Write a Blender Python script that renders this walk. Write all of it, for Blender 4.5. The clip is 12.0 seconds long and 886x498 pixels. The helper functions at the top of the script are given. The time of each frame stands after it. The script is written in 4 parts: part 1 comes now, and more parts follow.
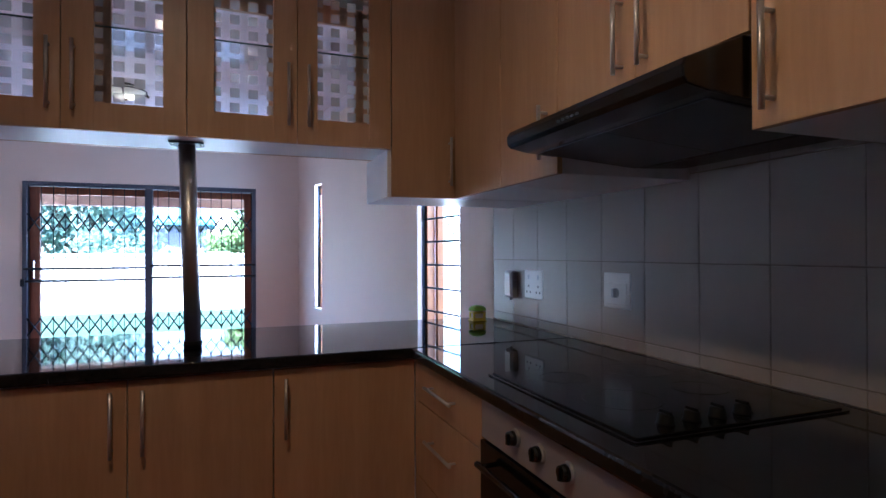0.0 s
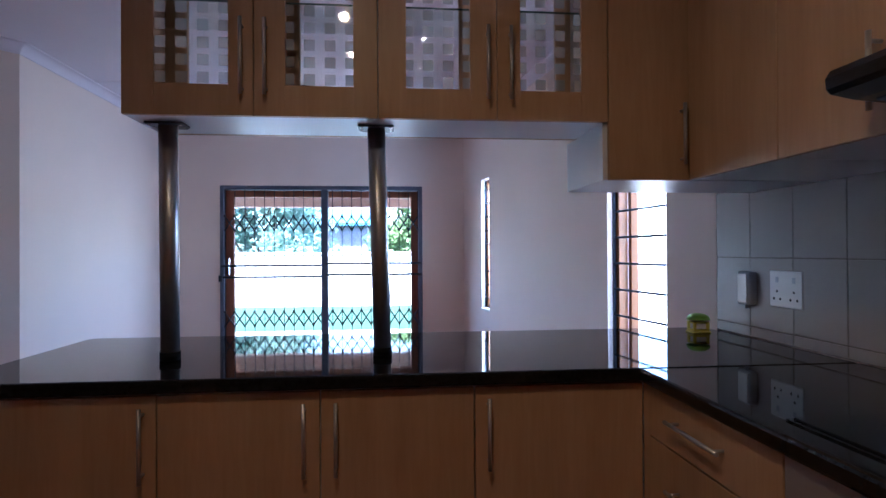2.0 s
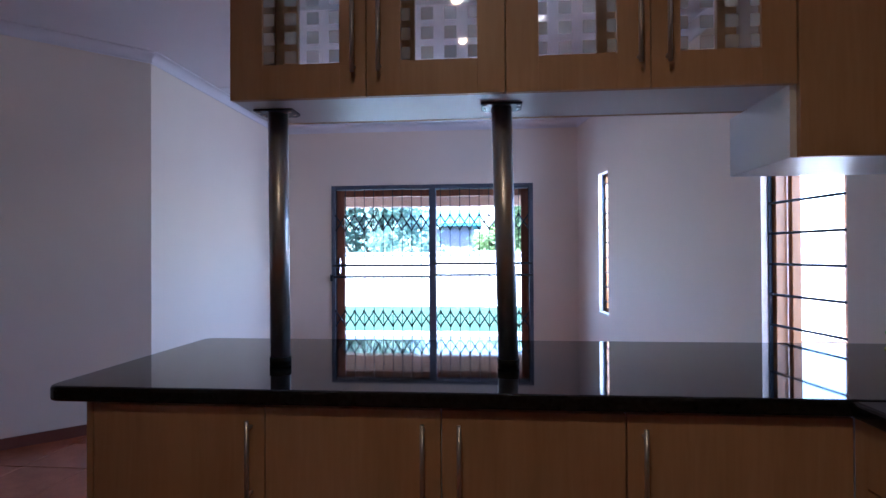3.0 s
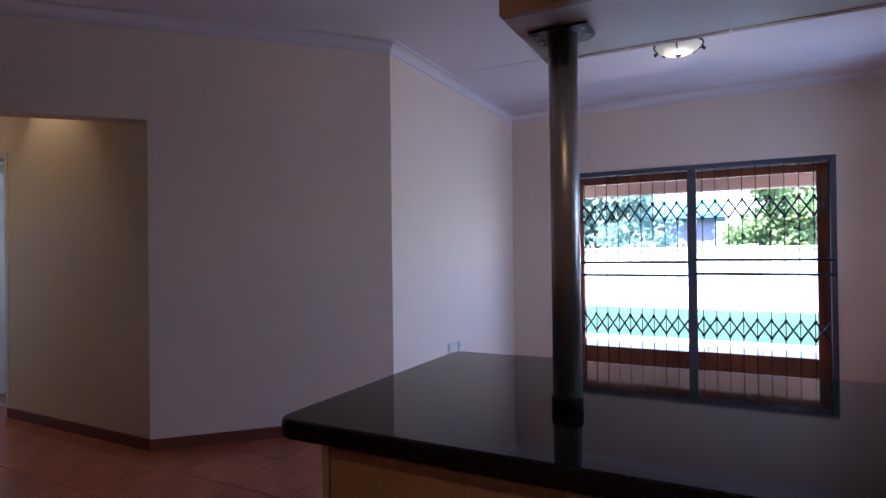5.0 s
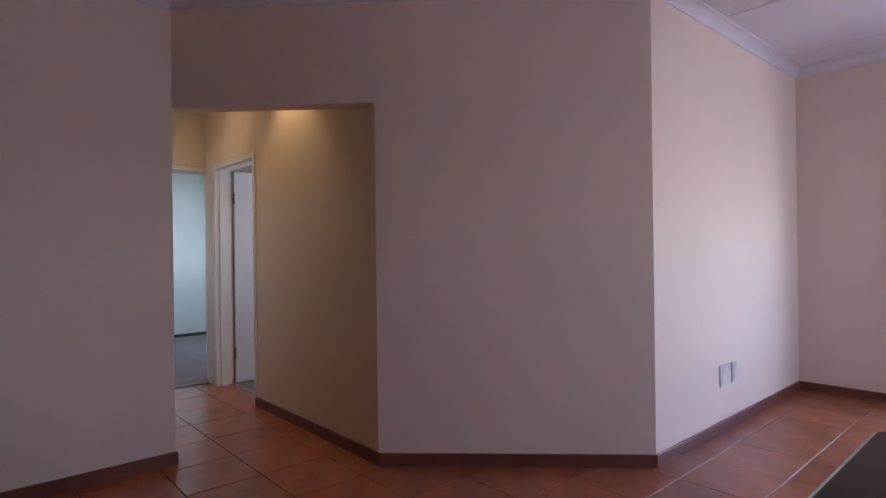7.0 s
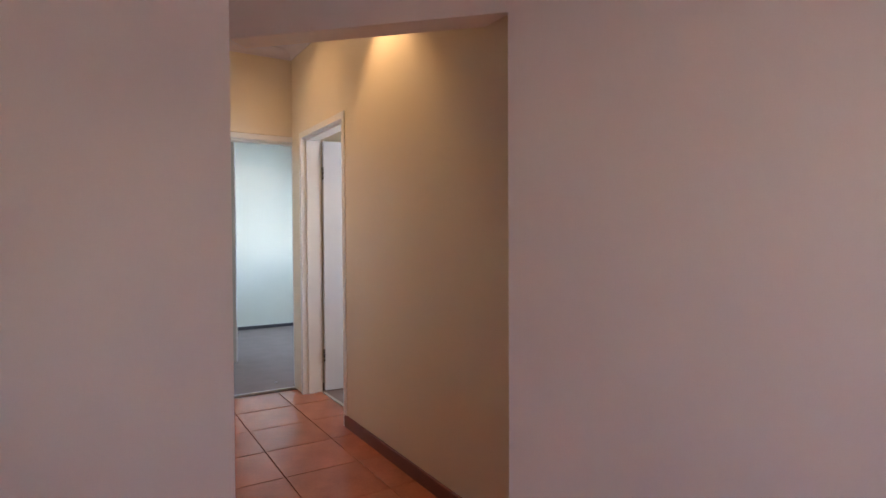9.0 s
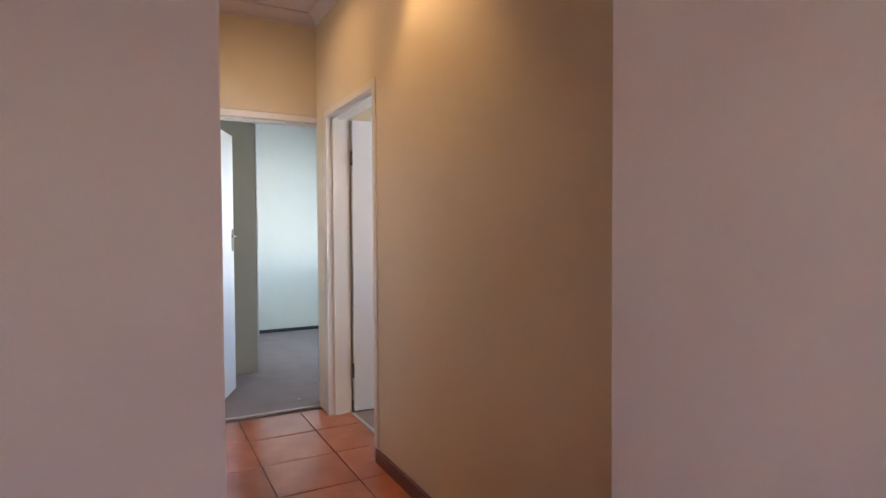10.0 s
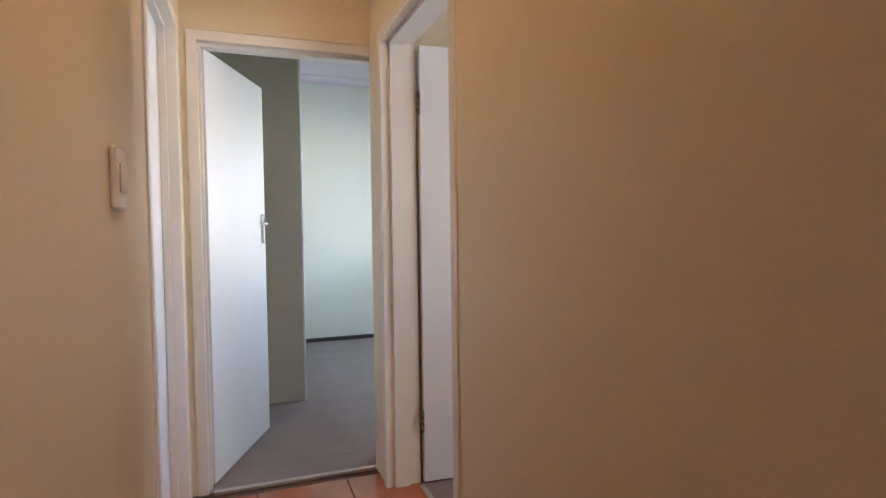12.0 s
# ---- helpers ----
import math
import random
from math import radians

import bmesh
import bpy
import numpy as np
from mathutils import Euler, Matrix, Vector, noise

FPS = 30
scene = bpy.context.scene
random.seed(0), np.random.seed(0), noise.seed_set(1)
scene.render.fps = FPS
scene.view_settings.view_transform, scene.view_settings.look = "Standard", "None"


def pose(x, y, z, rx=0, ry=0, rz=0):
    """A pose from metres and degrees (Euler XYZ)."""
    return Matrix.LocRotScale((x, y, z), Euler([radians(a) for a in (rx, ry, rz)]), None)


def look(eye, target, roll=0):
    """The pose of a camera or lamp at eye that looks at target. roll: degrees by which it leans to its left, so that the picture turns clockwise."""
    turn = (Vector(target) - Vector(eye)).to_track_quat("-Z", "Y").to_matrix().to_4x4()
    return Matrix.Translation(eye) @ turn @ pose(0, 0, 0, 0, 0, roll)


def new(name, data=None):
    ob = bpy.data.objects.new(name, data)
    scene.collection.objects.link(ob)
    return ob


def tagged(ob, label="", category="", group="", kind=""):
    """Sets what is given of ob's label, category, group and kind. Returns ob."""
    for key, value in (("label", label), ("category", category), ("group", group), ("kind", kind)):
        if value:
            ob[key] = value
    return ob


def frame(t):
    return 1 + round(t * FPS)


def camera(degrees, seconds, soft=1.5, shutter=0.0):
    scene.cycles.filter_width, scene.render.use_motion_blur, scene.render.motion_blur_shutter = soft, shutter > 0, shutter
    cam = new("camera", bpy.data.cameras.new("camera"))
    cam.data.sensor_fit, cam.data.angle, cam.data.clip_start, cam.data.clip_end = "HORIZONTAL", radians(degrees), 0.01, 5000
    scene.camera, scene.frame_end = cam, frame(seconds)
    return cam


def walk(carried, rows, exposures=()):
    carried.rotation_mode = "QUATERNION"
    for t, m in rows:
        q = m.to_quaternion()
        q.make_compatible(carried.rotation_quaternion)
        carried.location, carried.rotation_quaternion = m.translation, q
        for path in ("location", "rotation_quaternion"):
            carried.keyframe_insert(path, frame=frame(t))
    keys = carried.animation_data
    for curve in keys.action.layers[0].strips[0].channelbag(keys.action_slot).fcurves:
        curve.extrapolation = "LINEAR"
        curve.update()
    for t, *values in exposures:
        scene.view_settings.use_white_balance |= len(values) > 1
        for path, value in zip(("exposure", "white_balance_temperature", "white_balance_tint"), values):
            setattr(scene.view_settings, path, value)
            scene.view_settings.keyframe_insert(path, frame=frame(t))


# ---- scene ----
cam = camera(76.9, 12.0)
PATH = [
    (0, (0.238, 0.067, 1.285), (0.944, 1.938, 1.299), -0.2),
    (0.5, (0.196, 0.125, 1.271), (0.795, 2.033, 1.283), -0.4),
    (1, (0.188, 0.272, 1.281), (0.649, 2.218, 1.295), -0.2),
    (1.5, (0.145, 0.368, 1.279), (0.471, 2.341, 1.291), -0.2),
    (2, (0.118, 0.489, 1.278), (0.306, 2.48, 1.289), -0.3),
    (2.5, (0.091, 0.631, 1.27), (0.098, 2.63, 1.285), -0.3),
    (4.5, (-0.215, 1.138, 1.265), (-0.944, 3.001, 1.277), -0.6),
    (5, (-0.325, 1.305, 1.257), (-1.244, 3.082, 1.267), -0.7),
    (5.5, (-0.457, 1.462, 1.261), (-1.551, 3.136, 1.269), -0.6),
    (6, (-0.583, 1.567, 1.254), (-1.849, 3.116, 1.263), -0.6),
    (6.5, (-0.755, 1.633, 1.248), (-2.151, 3.065, 1.258), -0.7),
    (7, (-0.951, 1.734, 1.264), (-2.443, 3.066, 1.265), -0.7),
    (9, (-1.924, 2.244, 1.256), (-3.623, 3.298, 1.212), -0.3),
    (9.5, (-2.229, 2.394, 1.268), (-3.96, 3.396, 1.213), -0.4),
    (10, (-2.562, 2.523, 1.249), (-4.323, 3.47, 1.193), -0.3),
    (10.5, (-2.854, 2.654, 1.249), (-4.643, 3.546, 1.179), -0.3),
    (11, (-3.184, 2.79, 1.219), (-4.996, 3.632, 1.153), -0.5),
    (11.5, (-3.499, 2.917, 1.214), (-5.345, 3.681, 1.138), -0.5),
    (12, (-3.815, 3.014, 1.202), (-5.692, 3.701, 1.124), -0.7),
]
EXPOSURES = [(0, 4.05, 4850, 15), (3.0, 3.7, 4800, 15), (4.5, 3.55, 5050, 20), (5.0, 3.45, 5250, 21), (5.5, 3.4, 5500, 23), (6.0, 3.5, 5800, 26), (6.5, 3.75, 5900, 27), (7.2, 4.1, 6100, 28), (9.0, 4.75, 6650, 25), (10.5, 4.75, 6750, 24), (12, 4.55, 7000, 24)]
walk(cam, [(t, look(eye, target, roll)) for t, eye, target, roll in PATH], EXPOSURES)

# ---------------------------------------------------------------- world, sun, large lights
world = bpy.data.worlds.new("sky")
scene.world = world
world.use_nodes = True
wn = world.node_tree.nodes
sky = wn.new("ShaderNodeTexSky")
sky.sky_type = "NISHITA"
sky.sun_disc = False
sky.sun_elevation = radians(60)
sky.sun_rotation = radians(208.5)
wn["Background"].inputs["Strength"].default_value = 0.15
world.node_tree.links.new(sky.outputs["Color"], wn["Background"].inputs["Color"])

sun = new("sun", bpy.data.lights.new("sun", "SUN"))
sun.data.energy = 5.0
sun.data.angle = radians(0.5)
sun.data.color = (1.0, 0.95, 0.88)
sun.matrix_world = look((0, 0, 0), (0.477 * 0.5, 0.879 * 0.5, -0.866))


def lamp(name, kind, at, target, energy, color, **more):
    ob = new(name, bpy.data.lights.new(name, kind))
    ob.data.energy = energy
    ob.data.color = color
    ob.matrix_world = look(at, target)
    if kind == "AREA":
        ob.data.shape = "RECTANGLE"
        ob.data.size, ob.data.size_y = more["size"]
    if kind == "SPOT":
        ob.data.spot_size, ob.data.spot_blend = radians(more["cone"]), more["blend"]
        ob.data.shadow_soft_size = more["soft"]
    if kind == "POINT":
        ob.data.shadow_soft_size = more["soft"]
    return ob


SKYLIGHT = (0.78, 0.9, 1.0)
WARM = (1.0, 0.67, 0.32)
lamp("bedroom_window_light", "AREA", (-8.3, 5.15, 1.5), (-8.5, 3.1, 0.2), 1.15, (0.5, 0.76, 1.0), size=(1.5, 1.1))
lamp("side_room_window_light", "AREA", (-4.9, 5.15, 1.5), (-4.9, 0, 1.3), 0.7, SKYLIGHT, size=(1.2, 1.0))
lamp("narrow_window_light", "AREA", (1.335, 6.49, 1.36), (0.35, 6.75, 1.2), 2.6, (0.6, 0.8, 1.0), size=(0.2, 1.25))
lamp("tall_window_light", "AREA", (2.05, 3.74, 1.36), (0.0, 3.45, 1.1), 0.7, (0.85, 0.93, 1.0), size=(0.6, 1.3))
lamp("hall_downlight_beam", "SPOT", (-4.72, 3.46, 2.775), (-4.72, 3.53, 0), 1.4, WARM, cone=88, blend=0.65, soft=0.03)
lamp("hall_end_beam", "SPOT", (-5.75, 3.2, 2.775), (-5.75, 3.2, 0), 0.7, WARM, cone=170, blend=1.0, soft=0.05)
SPOT_HEADS = (((0.344, 0.51, 2.70), (1.35, 0.15, 1.3), 0.5, 110), ((-0.15, 0.88, 2.68), (0.5, 1.15, 0.4), 2.6, 150))
for at, aim, watts, cone in SPOT_HEADS:
    lamp("kitchen_spotlight_beam", "SPOT", Vector(at) + (Vector(aim) - Vector(at)).normalized() * 0.005, aim, watts, (1.0, 0.61, 0.24), cone=cone, blend=1.0, soft=0.03)
# Weak warm fill added just below the dining bowl to lift the room's bounce.
lamp("dining_fill", "POINT", (-0.65, 5.70, 2.60), (-0.65, 5.70, 0), 0.25, (1.0, 0.86, 0.62), soft=0.1)


# ---------------------------------------------------------------- materials
def material(name):
    m = bpy.data.materials.new(name)
    m.use_nodes = True
    return m, m.node_tree.nodes, m.node_tree.links, m.node_tree.nodes["Principled BSDF"]


def surface(name, color, rough=0.5, metal=0.0, vary=0.12, scale=3.0, grain=60.0, bump=0.0, tint=None,
            spread=0.0, stretch=(1, 1, 1), coat=0.0, specular=0.5):
    """Two scales of colour change, a fine relief, and a random shift from piece to piece."""
    m, n, l, b = material(name)
    b.inputs["Roughness"].default_value = rough
    b.inputs["Metallic"].default_value = metal
    b.inputs["Coat Weight"].default_value = coat
    b.inputs["Specular IOR Level"].default_value = specular
    tc, mp = n.new("ShaderNodeTexCoord"), n.new("ShaderNodeMapping")
    mp.inputs["Scale"].default_value = stretch
    l.new(tc.outputs["Object"], mp.inputs["Vector"])
    big, fine = n.new("ShaderNodeTexNoise"), n.new("ShaderNodeTexNoise")
    for t, s, d in ((big, scale, 4), (fine, grain, 3)):
        t.inputs["Scale"].default_value = s
        t.inputs["Detail"].default_value = d
        l.new(mp.outputs["Vector"], t.inputs["Vector"])
    add = n.new("ShaderNodeMath")
    add.operation = "MULTIPLY_ADD"
    add.inputs[1].default_value = 0.35
    l.new(fine.outputs["Fac"], add.inputs[0])
    l.new(big.outputs["Fac"], add.inputs[2])
    ramp = n.new("ShaderNodeValToRGB")
    other = tint or tuple(c * (1 - 2.2 * vary) for c in color)
    ramp.color_ramp.elements[0].position, ramp.color_ramp.elements[1].position = 0.42, 0.92
    ramp.color_ramp.elements[0].color = (*other, 1)
    ramp.color_ramp.elements[1].color = (*color, 1)
    l.new(add.outputs[0], ramp.inputs["Fac"])
    out = ramp.outputs["Color"]
    if spread:
        info, rng, hsv = n.new("ShaderNodeObjectInfo"), n.new("ShaderNodeMapRange"), n.new("ShaderNodeHueSaturation")
        rng.inputs["To Min"].default_value, rng.inputs["To Max"].default_value = 1 - spread, 1 + spread
        l.new(info.outputs["Random"], rng.inputs["Value"])
        l.new(rng.outputs["Result"], hsv.inputs["Value"])
        l.new(out, hsv.inputs["Color"])
        out = hsv.outputs["Color"]
    l.new(out, b.inputs["Base Color"])
    rr = n.new("ShaderNodeMapRange")
    rr.inputs["To Min"].default_value, rr.inputs["To Max"].default_value = max(0.02, rough * 0.8), min(1, rough * 1.2)
    l.new(big.outputs["Fac"], rr.inputs["Value"])
    l.new(rr.outputs["Result"], b.inputs["Roughness"])
    if bump:
        bp = n.new("ShaderNodeBump")
        bp.inputs["Strength"].default_value = bump
        bp.inputs["Distance"].default_value = 0.004
        l.new(add.outputs[0], bp.inputs["Height"])
        l.new(bp.outputs["Normal"], b.inputs["Normal"])
    return m


def wood(name, light, dark, rough, upright=True, rings=9.0, spread=0.04, coat=0.1):
    m, n, l, b = material(name)
    tc, mp = n.new("ShaderNodeTexCoord"), n.new("ShaderNodeMapping")
    mp.inputs["Scale"].default_value = (rings, rings, 0.7) if upright else (0.7, rings, rings)
    l.new(tc.outputs["Object"], mp.inputs["Vector"])
    info = n.new("ShaderNodeObjectInfo")
    shift = n.new("ShaderNodeVectorMath")
    shift.operation = "ADD"
    mul = n.new("ShaderNodeMath")
    mul.operation = "MULTIPLY"
    mul.inputs[1].default_value = 37.0
    l.new(info.outputs["Random"], mul.inputs[0])
    l.new(mp.outputs["Vector"], shift.inputs[0])
    l.new(mul.outputs[0], shift.inputs[1])
    big, fine = n.new("ShaderNodeTexNoise"), n.new("ShaderNodeTexNoise")
    for t, s in ((big, 1.0), (fine, 9.0)):
        t.inputs["Scale"].default_value = s
        t.inputs["Detail"].default_value = 5
        t.inputs["Distortion"].default_value = 0.5
        l.new(shift.outputs["Vector"], t.inputs["Vector"])
    mix = n.new("ShaderNodeMath")
    mix.operation = "MULTIPLY_ADD"
    mix.inputs[1].default_value = 0.6
    l.new(fine.outputs["Fac"], mix.inputs[0])
    l.new(big.outputs["Fac"], mix.inputs[2])
    ramp = n.new("ShaderNodeValToRGB")
    ramp.color_ramp.elements[0].position, ramp.color_ramp.elements[1].position = 0.5, 1.1
    ramp.color_ramp.elements[0].color, ramp.color_ramp.elements[1].color = (*dark, 1), (*light, 1)
    l.new(mix.outputs[0], ramp.inputs["Fac"])
    hsv, rng = n.new("ShaderNodeHueSaturation"), n.new("ShaderNodeMapRange")
    rng.inputs["To Min"].default_value, rng.inputs["To Max"].default_value = 1 - spread, 1 + spread
    l.new(info.outputs["Random"], rng.inputs["Value"])
    l.new(rng.outputs["Result"], hsv.inputs["Value"])
    l.new(ramp.outputs["Color"], hsv.inputs["Color"])
    l.new(hsv.outputs["Color"], b.inputs["Base Color"])
    b.inputs["Roughness"].default_value = rough
    b.inputs["Coat Weight"].default_value = coat
    b.inputs["Coat Roughness"].default_value = 0.25
    return m


def clear_glass(name, tint=(1, 1, 1), etched=False):
    """Thin pane: passes light straight on, with a plain gloss; etched: small frosted squares in rows."""
    m, n, l, b = material(name)
    n.remove(b)
    out = n["Material Output"]
    tr, gl, mx = n.new("ShaderNodeBsdfTransparent"), n.new("ShaderNodeBsdfGlossy"), n.new("ShaderNodeMixShader")
    lw, pw, fr = n.new("ShaderNodeLayerWeight"), n.new("ShaderNodeMath"), n.new("ShaderNodeMath")
    pw.operation, pw.inputs[1].default_value = "POWER", 4.5
    fr.operation, fr.inputs[1].default_value, fr.inputs[2].default_value = "MULTIPLY_ADD", 0.6, 0.035
    l.new(lw.outputs["Facing"], pw.inputs[0])
    l.new(pw.outputs[0], fr.inputs[0])
    tr.inputs["Color"].default_value = (*tint, 1)
    gl.inputs["Roughness"].default_value = 0.02
    l.new(fr.outputs[0], mx.inputs["Fac"])
    l.new(tr.outputs[0], mx.inputs[1])
    l.new(gl.outputs[0], mx.inputs[2])
    last = mx.outputs[0]
    if etched:
        tc, sep = n.new("ShaderNodeTexCoord"), n.new("ShaderNodeSeparateXYZ")
        l.new(tc.outputs["Object"], sep.inputs["Vector"])
        inside = []
        for axis in ("X", "Z"):
            a = n.new("ShaderNodeMath")
            a.operation = "PINGPONG"
            a.inputs[1].default_value = 0.0335 if axis == "X" else 0.02825
            l.new(sep.outputs[axis], a.inputs[0])
            c = n.new("ShaderNodeMath")
            c.operation = "GREATER_THAN"
            c.inputs[1].default_value = 0.016 if axis == "X" else 0.01075
            l.new(a.outputs[0], c.inputs[0])
            inside.append(c.outputs[0])
        both = n.new("ShaderNodeMath")
        both.operation = "MULTIPLY"
        l.new(inside[0], both.inputs[0])
        l.new(inside[1], both.inputs[1])
        soft = n.new("ShaderNodeMath")
        soft.operation = "MULTIPLY"
        soft.inputs[1].default_value = 0.38
        l.new(both.outputs[0], soft.inputs[0])
        df, tl, mm = n.new("ShaderNodeBsdfDiffuse"), n.new("ShaderNodeBsdfTranslucent"), n.new("ShaderNodeMixShader")
        df.inputs["Color"].default_value = (0.88, 0.89, 0.90, 1)
        tl.inputs["Color"].default_value = (0.88, 0.89, 0.90, 1)
        l.new(df.outputs[0], mm.inputs[1])
        l.new(tl.outputs[0], mm.inputs[2])
        fin = n.new("ShaderNodeMixShader")
        l.new(soft.outputs[0], fin.inputs["Fac"])
        l.new(last, fin.inputs[1])
        l.new(mm.outputs[0], fin.inputs[2])
        last = fin.outputs[0]
    l.new(last, out.inputs["Surface"])
    return m


def glowing(name, color, strength):
    m, n, l, b = material(name)
    b.inputs["Base Color"].default_value = (*color, 1)
    b.inputs["Roughness"].default_value = 0.35
    b.inputs["Emission Color"].default_value = (*color, 1)
    b.inputs["Emission Strength"].default_value = strength
    return m


def leafy(name, dark, light):
    m, n, l, b = material(name)
    geo, ramp = n.new("ShaderNodeNewGeometry"), n.new("ShaderNodeValToRGB")
    ramp.color_ramp.elements[0].color, ramp.color_ramp.elements[1].color = (*dark, 1), (*light, 1)
    l.new(geo.outputs["Random Per Island"], ramp.inputs["Fac"])
    l.new(ramp.outputs["Color"], b.inputs["Base Color"])
    b.inputs["Roughness"].default_value = 0.7
    b.inputs["Specular IOR Level"].default_value = 0.1
    tl, mx = n.new("ShaderNodeBsdfTranslucent"), n.new("ShaderNodeMixShader")
    l.new(ramp.outputs["Color"], tl.inputs["Color"])
    mx.inputs["Fac"].default_value = 0.45
    l.new(b.outputs[0], mx.inputs[1])
    l.new(tl.outputs[0], mx.inputs[2])
    l.new(mx.outputs[0], n["Material Output"].inputs["Surface"])
    return m


PAINT = surface("cream wall paint", (0.80, 0.665, 0.575), 0.62, vary=0.03, scale=1.3, grain=180, bump=0.12)
PAINT_HALL = surface("yellow cream passage paint", (0.77, 0.665, 0.495), 0.5, vary=0.03, scale=1.3, grain=180, bump=0.12)
PAINT_ROOM = surface("pale green bedroom paint", (0.74, 0.755, 0.66), 0.65, vary=0.03, scale=1.3, grain=180, bump=0.12)
CEILING = surface("white ceiling board", (0.74, 0.68, 0.72), 0.75, vary=0.03, scale=1.0, grain=120, bump=0.06)
TERRACOTTA = surface("glazed terracotta tile", (0.46, 0.14, 0.065), 0.22, vary=0.16, scale=6, grain=70, bump=0.08, spread=0.1)
GROUT = surface("brown floor grout", (0.17, 0.10, 0.075), 0.9, vary=0.2, scale=8, grain=200, bump=0.2, specular=0.1)
SKIRT = surface("dark terracotta skirting", (0.20, 0.058, 0.034), 0.5, vary=0.15, scale=5, grain=80)
CARPET = surface("grey brown carpet", (0.29, 0.235, 0.22), 0.97, vary=0.08, scale=5, grain=500, bump=0.3, specular=0.1)
GRANITE = surface("black polished granite", (0.018, 0.017, 0.018), 0.035, vary=0.3, scale=60, grain=420, tint=(0.006, 0.006, 0.007), specular=0.32)
BEECH = wood("beech laminate", (0.52, 0.33, 0.185), (0.42, 0.255, 0.135), 0.42)
WHITE_BOARD = surface("white melamine board", (0.78, 0.78, 0.80), 0.36, vary=0.01, scale=4, grain=100, specular=0.4)
STEEL = surface("brushed stainless steel", (0.62, 0.62, 0.63), 0.36, metal=0.85, vary=0.08, scale=5, grain=260, stretch=(1, 1, 0.02), bump=0.02)
PANEL_STEEL = surface("satin steel panel", (0.42, 0.41, 0.42), 0.42, metal=0.45, vary=0.06, scale=5, grain=260, stretch=(1, 0.05, 1), bump=0.03)
DARK_STEEL = surface("dark gunmetal", (0.10, 0.10, 0.11), 0.4, metal=0.8, vary=0.12, scale=9, grain=90)
BLACK = surface("black enamel", (0.012, 0.012, 0.014), 0.22, vary=0.2, scale=8, grain=150)
BLACK_GLASS = surface("black ceramic glass", (0.006, 0.006, 0.007), 0.13, vary=0.1, scale=8, grain=150, specular=0.3)
RUBBER = surface("black rubber", (0.008, 0.008, 0.008), 0.6, vary=0.1, scale=20, grain=200, specular=0.15)
MESH_GREY = surface("grey filter mesh", (0.18, 0.18, 0.18), 0.45, metal=0.6, vary=0.25, scale=120, grain=400)
# White tile given a grey base, so the wall's dimness sits in the colour.
WALL_TILE = surface("white glazed wall tile, dimmed grey", (0.36, 0.325, 0.295), 0.34, specular=0.2, vary=0.03, scale=0.6, grain=60, spread=0.03)
TILE_GROUT = surface("brown wall grout", (0.28, 0.235, 0.20), 0.85, vary=0.2, scale=20, grain=200)
MERANTI = wood("red brown hardwood", (0.30, 0.10, 0.045), (0.15, 0.042, 0.02), 0.4, coat=0.3)
PINE_WINDOW = wood("orange varnished hardwood", (0.37, 0.145, 0.037), (0.24, 0.085, 0.02), 0.4, coat=0.1)
FRAME_METAL = surface("blue grey metal frame", (0.11, 0.115, 0.15), 0.45, metal=0.3, vary=0.1, scale=6, grain=90)
BAR_BLUE = surface("dark blue painted bar", (0.022, 0.03, 0.05), 0.5, vary=0.1, scale=6, grain=90, specular=0.2)
IRON = surface("black painted iron", (0.02, 0.02, 0.026), 0.45, vary=0.2, scale=10, grain=120)
GLASS = clear_glass("window glass")
ETCHED = clear_glass("glass with frosted squares", etched=True)
SHELF_GLASS = clear_glass("glass shelf", tint=(0.93, 0.97, 0.96))
SHELF_EDGE = surface("green glass edge", (0.03, 0.07, 0.06), 0.25, vary=0.1, scale=10, grain=80)
ALUMINIUM = surface("worn aluminium strip", (0.55, 0.50, 0.45), 0.45, metal=0.6, vary=0.1, scale=20, grain=120)
WHITE_PLASTIC = surface("white plastic", (0.74, 0.72, 0.70), 0.35, vary=0.03, scale=20, grain=200)
GREY_PLASTIC = surface("pale grey plastic", (0.5, 0.51, 0.55), 0.4, vary=0.04, scale=20, grain=200)
DARK_HOLE = surface("dark socket holes", (0.02, 0.02, 0.02), 0.8)
GREEN_PLASTIC = surface("lime green plastic", (0.22, 0.46, 0.03), 0.35, vary=0.05, scale=20, grain=100)
YELLOW_PLASTIC = surface("yellow plastic", (0.72, 0.62, 0.08), 0.35, vary=0.05, scale=20, grain=100)
DOOR_PAINT = surface("white gloss door paint", (0.74, 0.75, 0.76), 0.5, vary=0.012, scale=3, grain=90)
FRAME_PAINT = surface("cream gloss frame paint", (0.78, 0.75, 0.70), 0.42, vary=0.012, scale=4, grain=90)
CHROME = surface("chrome", (0.75, 0.75, 0.76), 0.14, metal=1.0, vary=0.03, scale=10, grain=100)
HINGE = surface("old steel hinge", (0.16, 0.13, 0.10), 0.5, metal=0.8, vary=0.2, scale=30, grain=150)
CUPBOARD = surface("olive grey cupboard board", (0.52, 0.52, 0.45), 0.5, vary=0.04, scale=3, grain=80)
BRONZE = surface("dark bronze", (0.05, 0.035, 0.025), 0.4, metal=0.8, vary=0.15, scale=20, grain=100)
LAMP_GLASS = glowing("frosted lamp glass", (0.8, 0.76, 0.60), 0.02)
SPOT_BULB = glowing("lit spotlight bulb", (1.0, 0.8, 0.55), 12.0)
DOWNLIGHT = glowing("lit bulb", (1.0, 0.72, 0.4), 1.0)
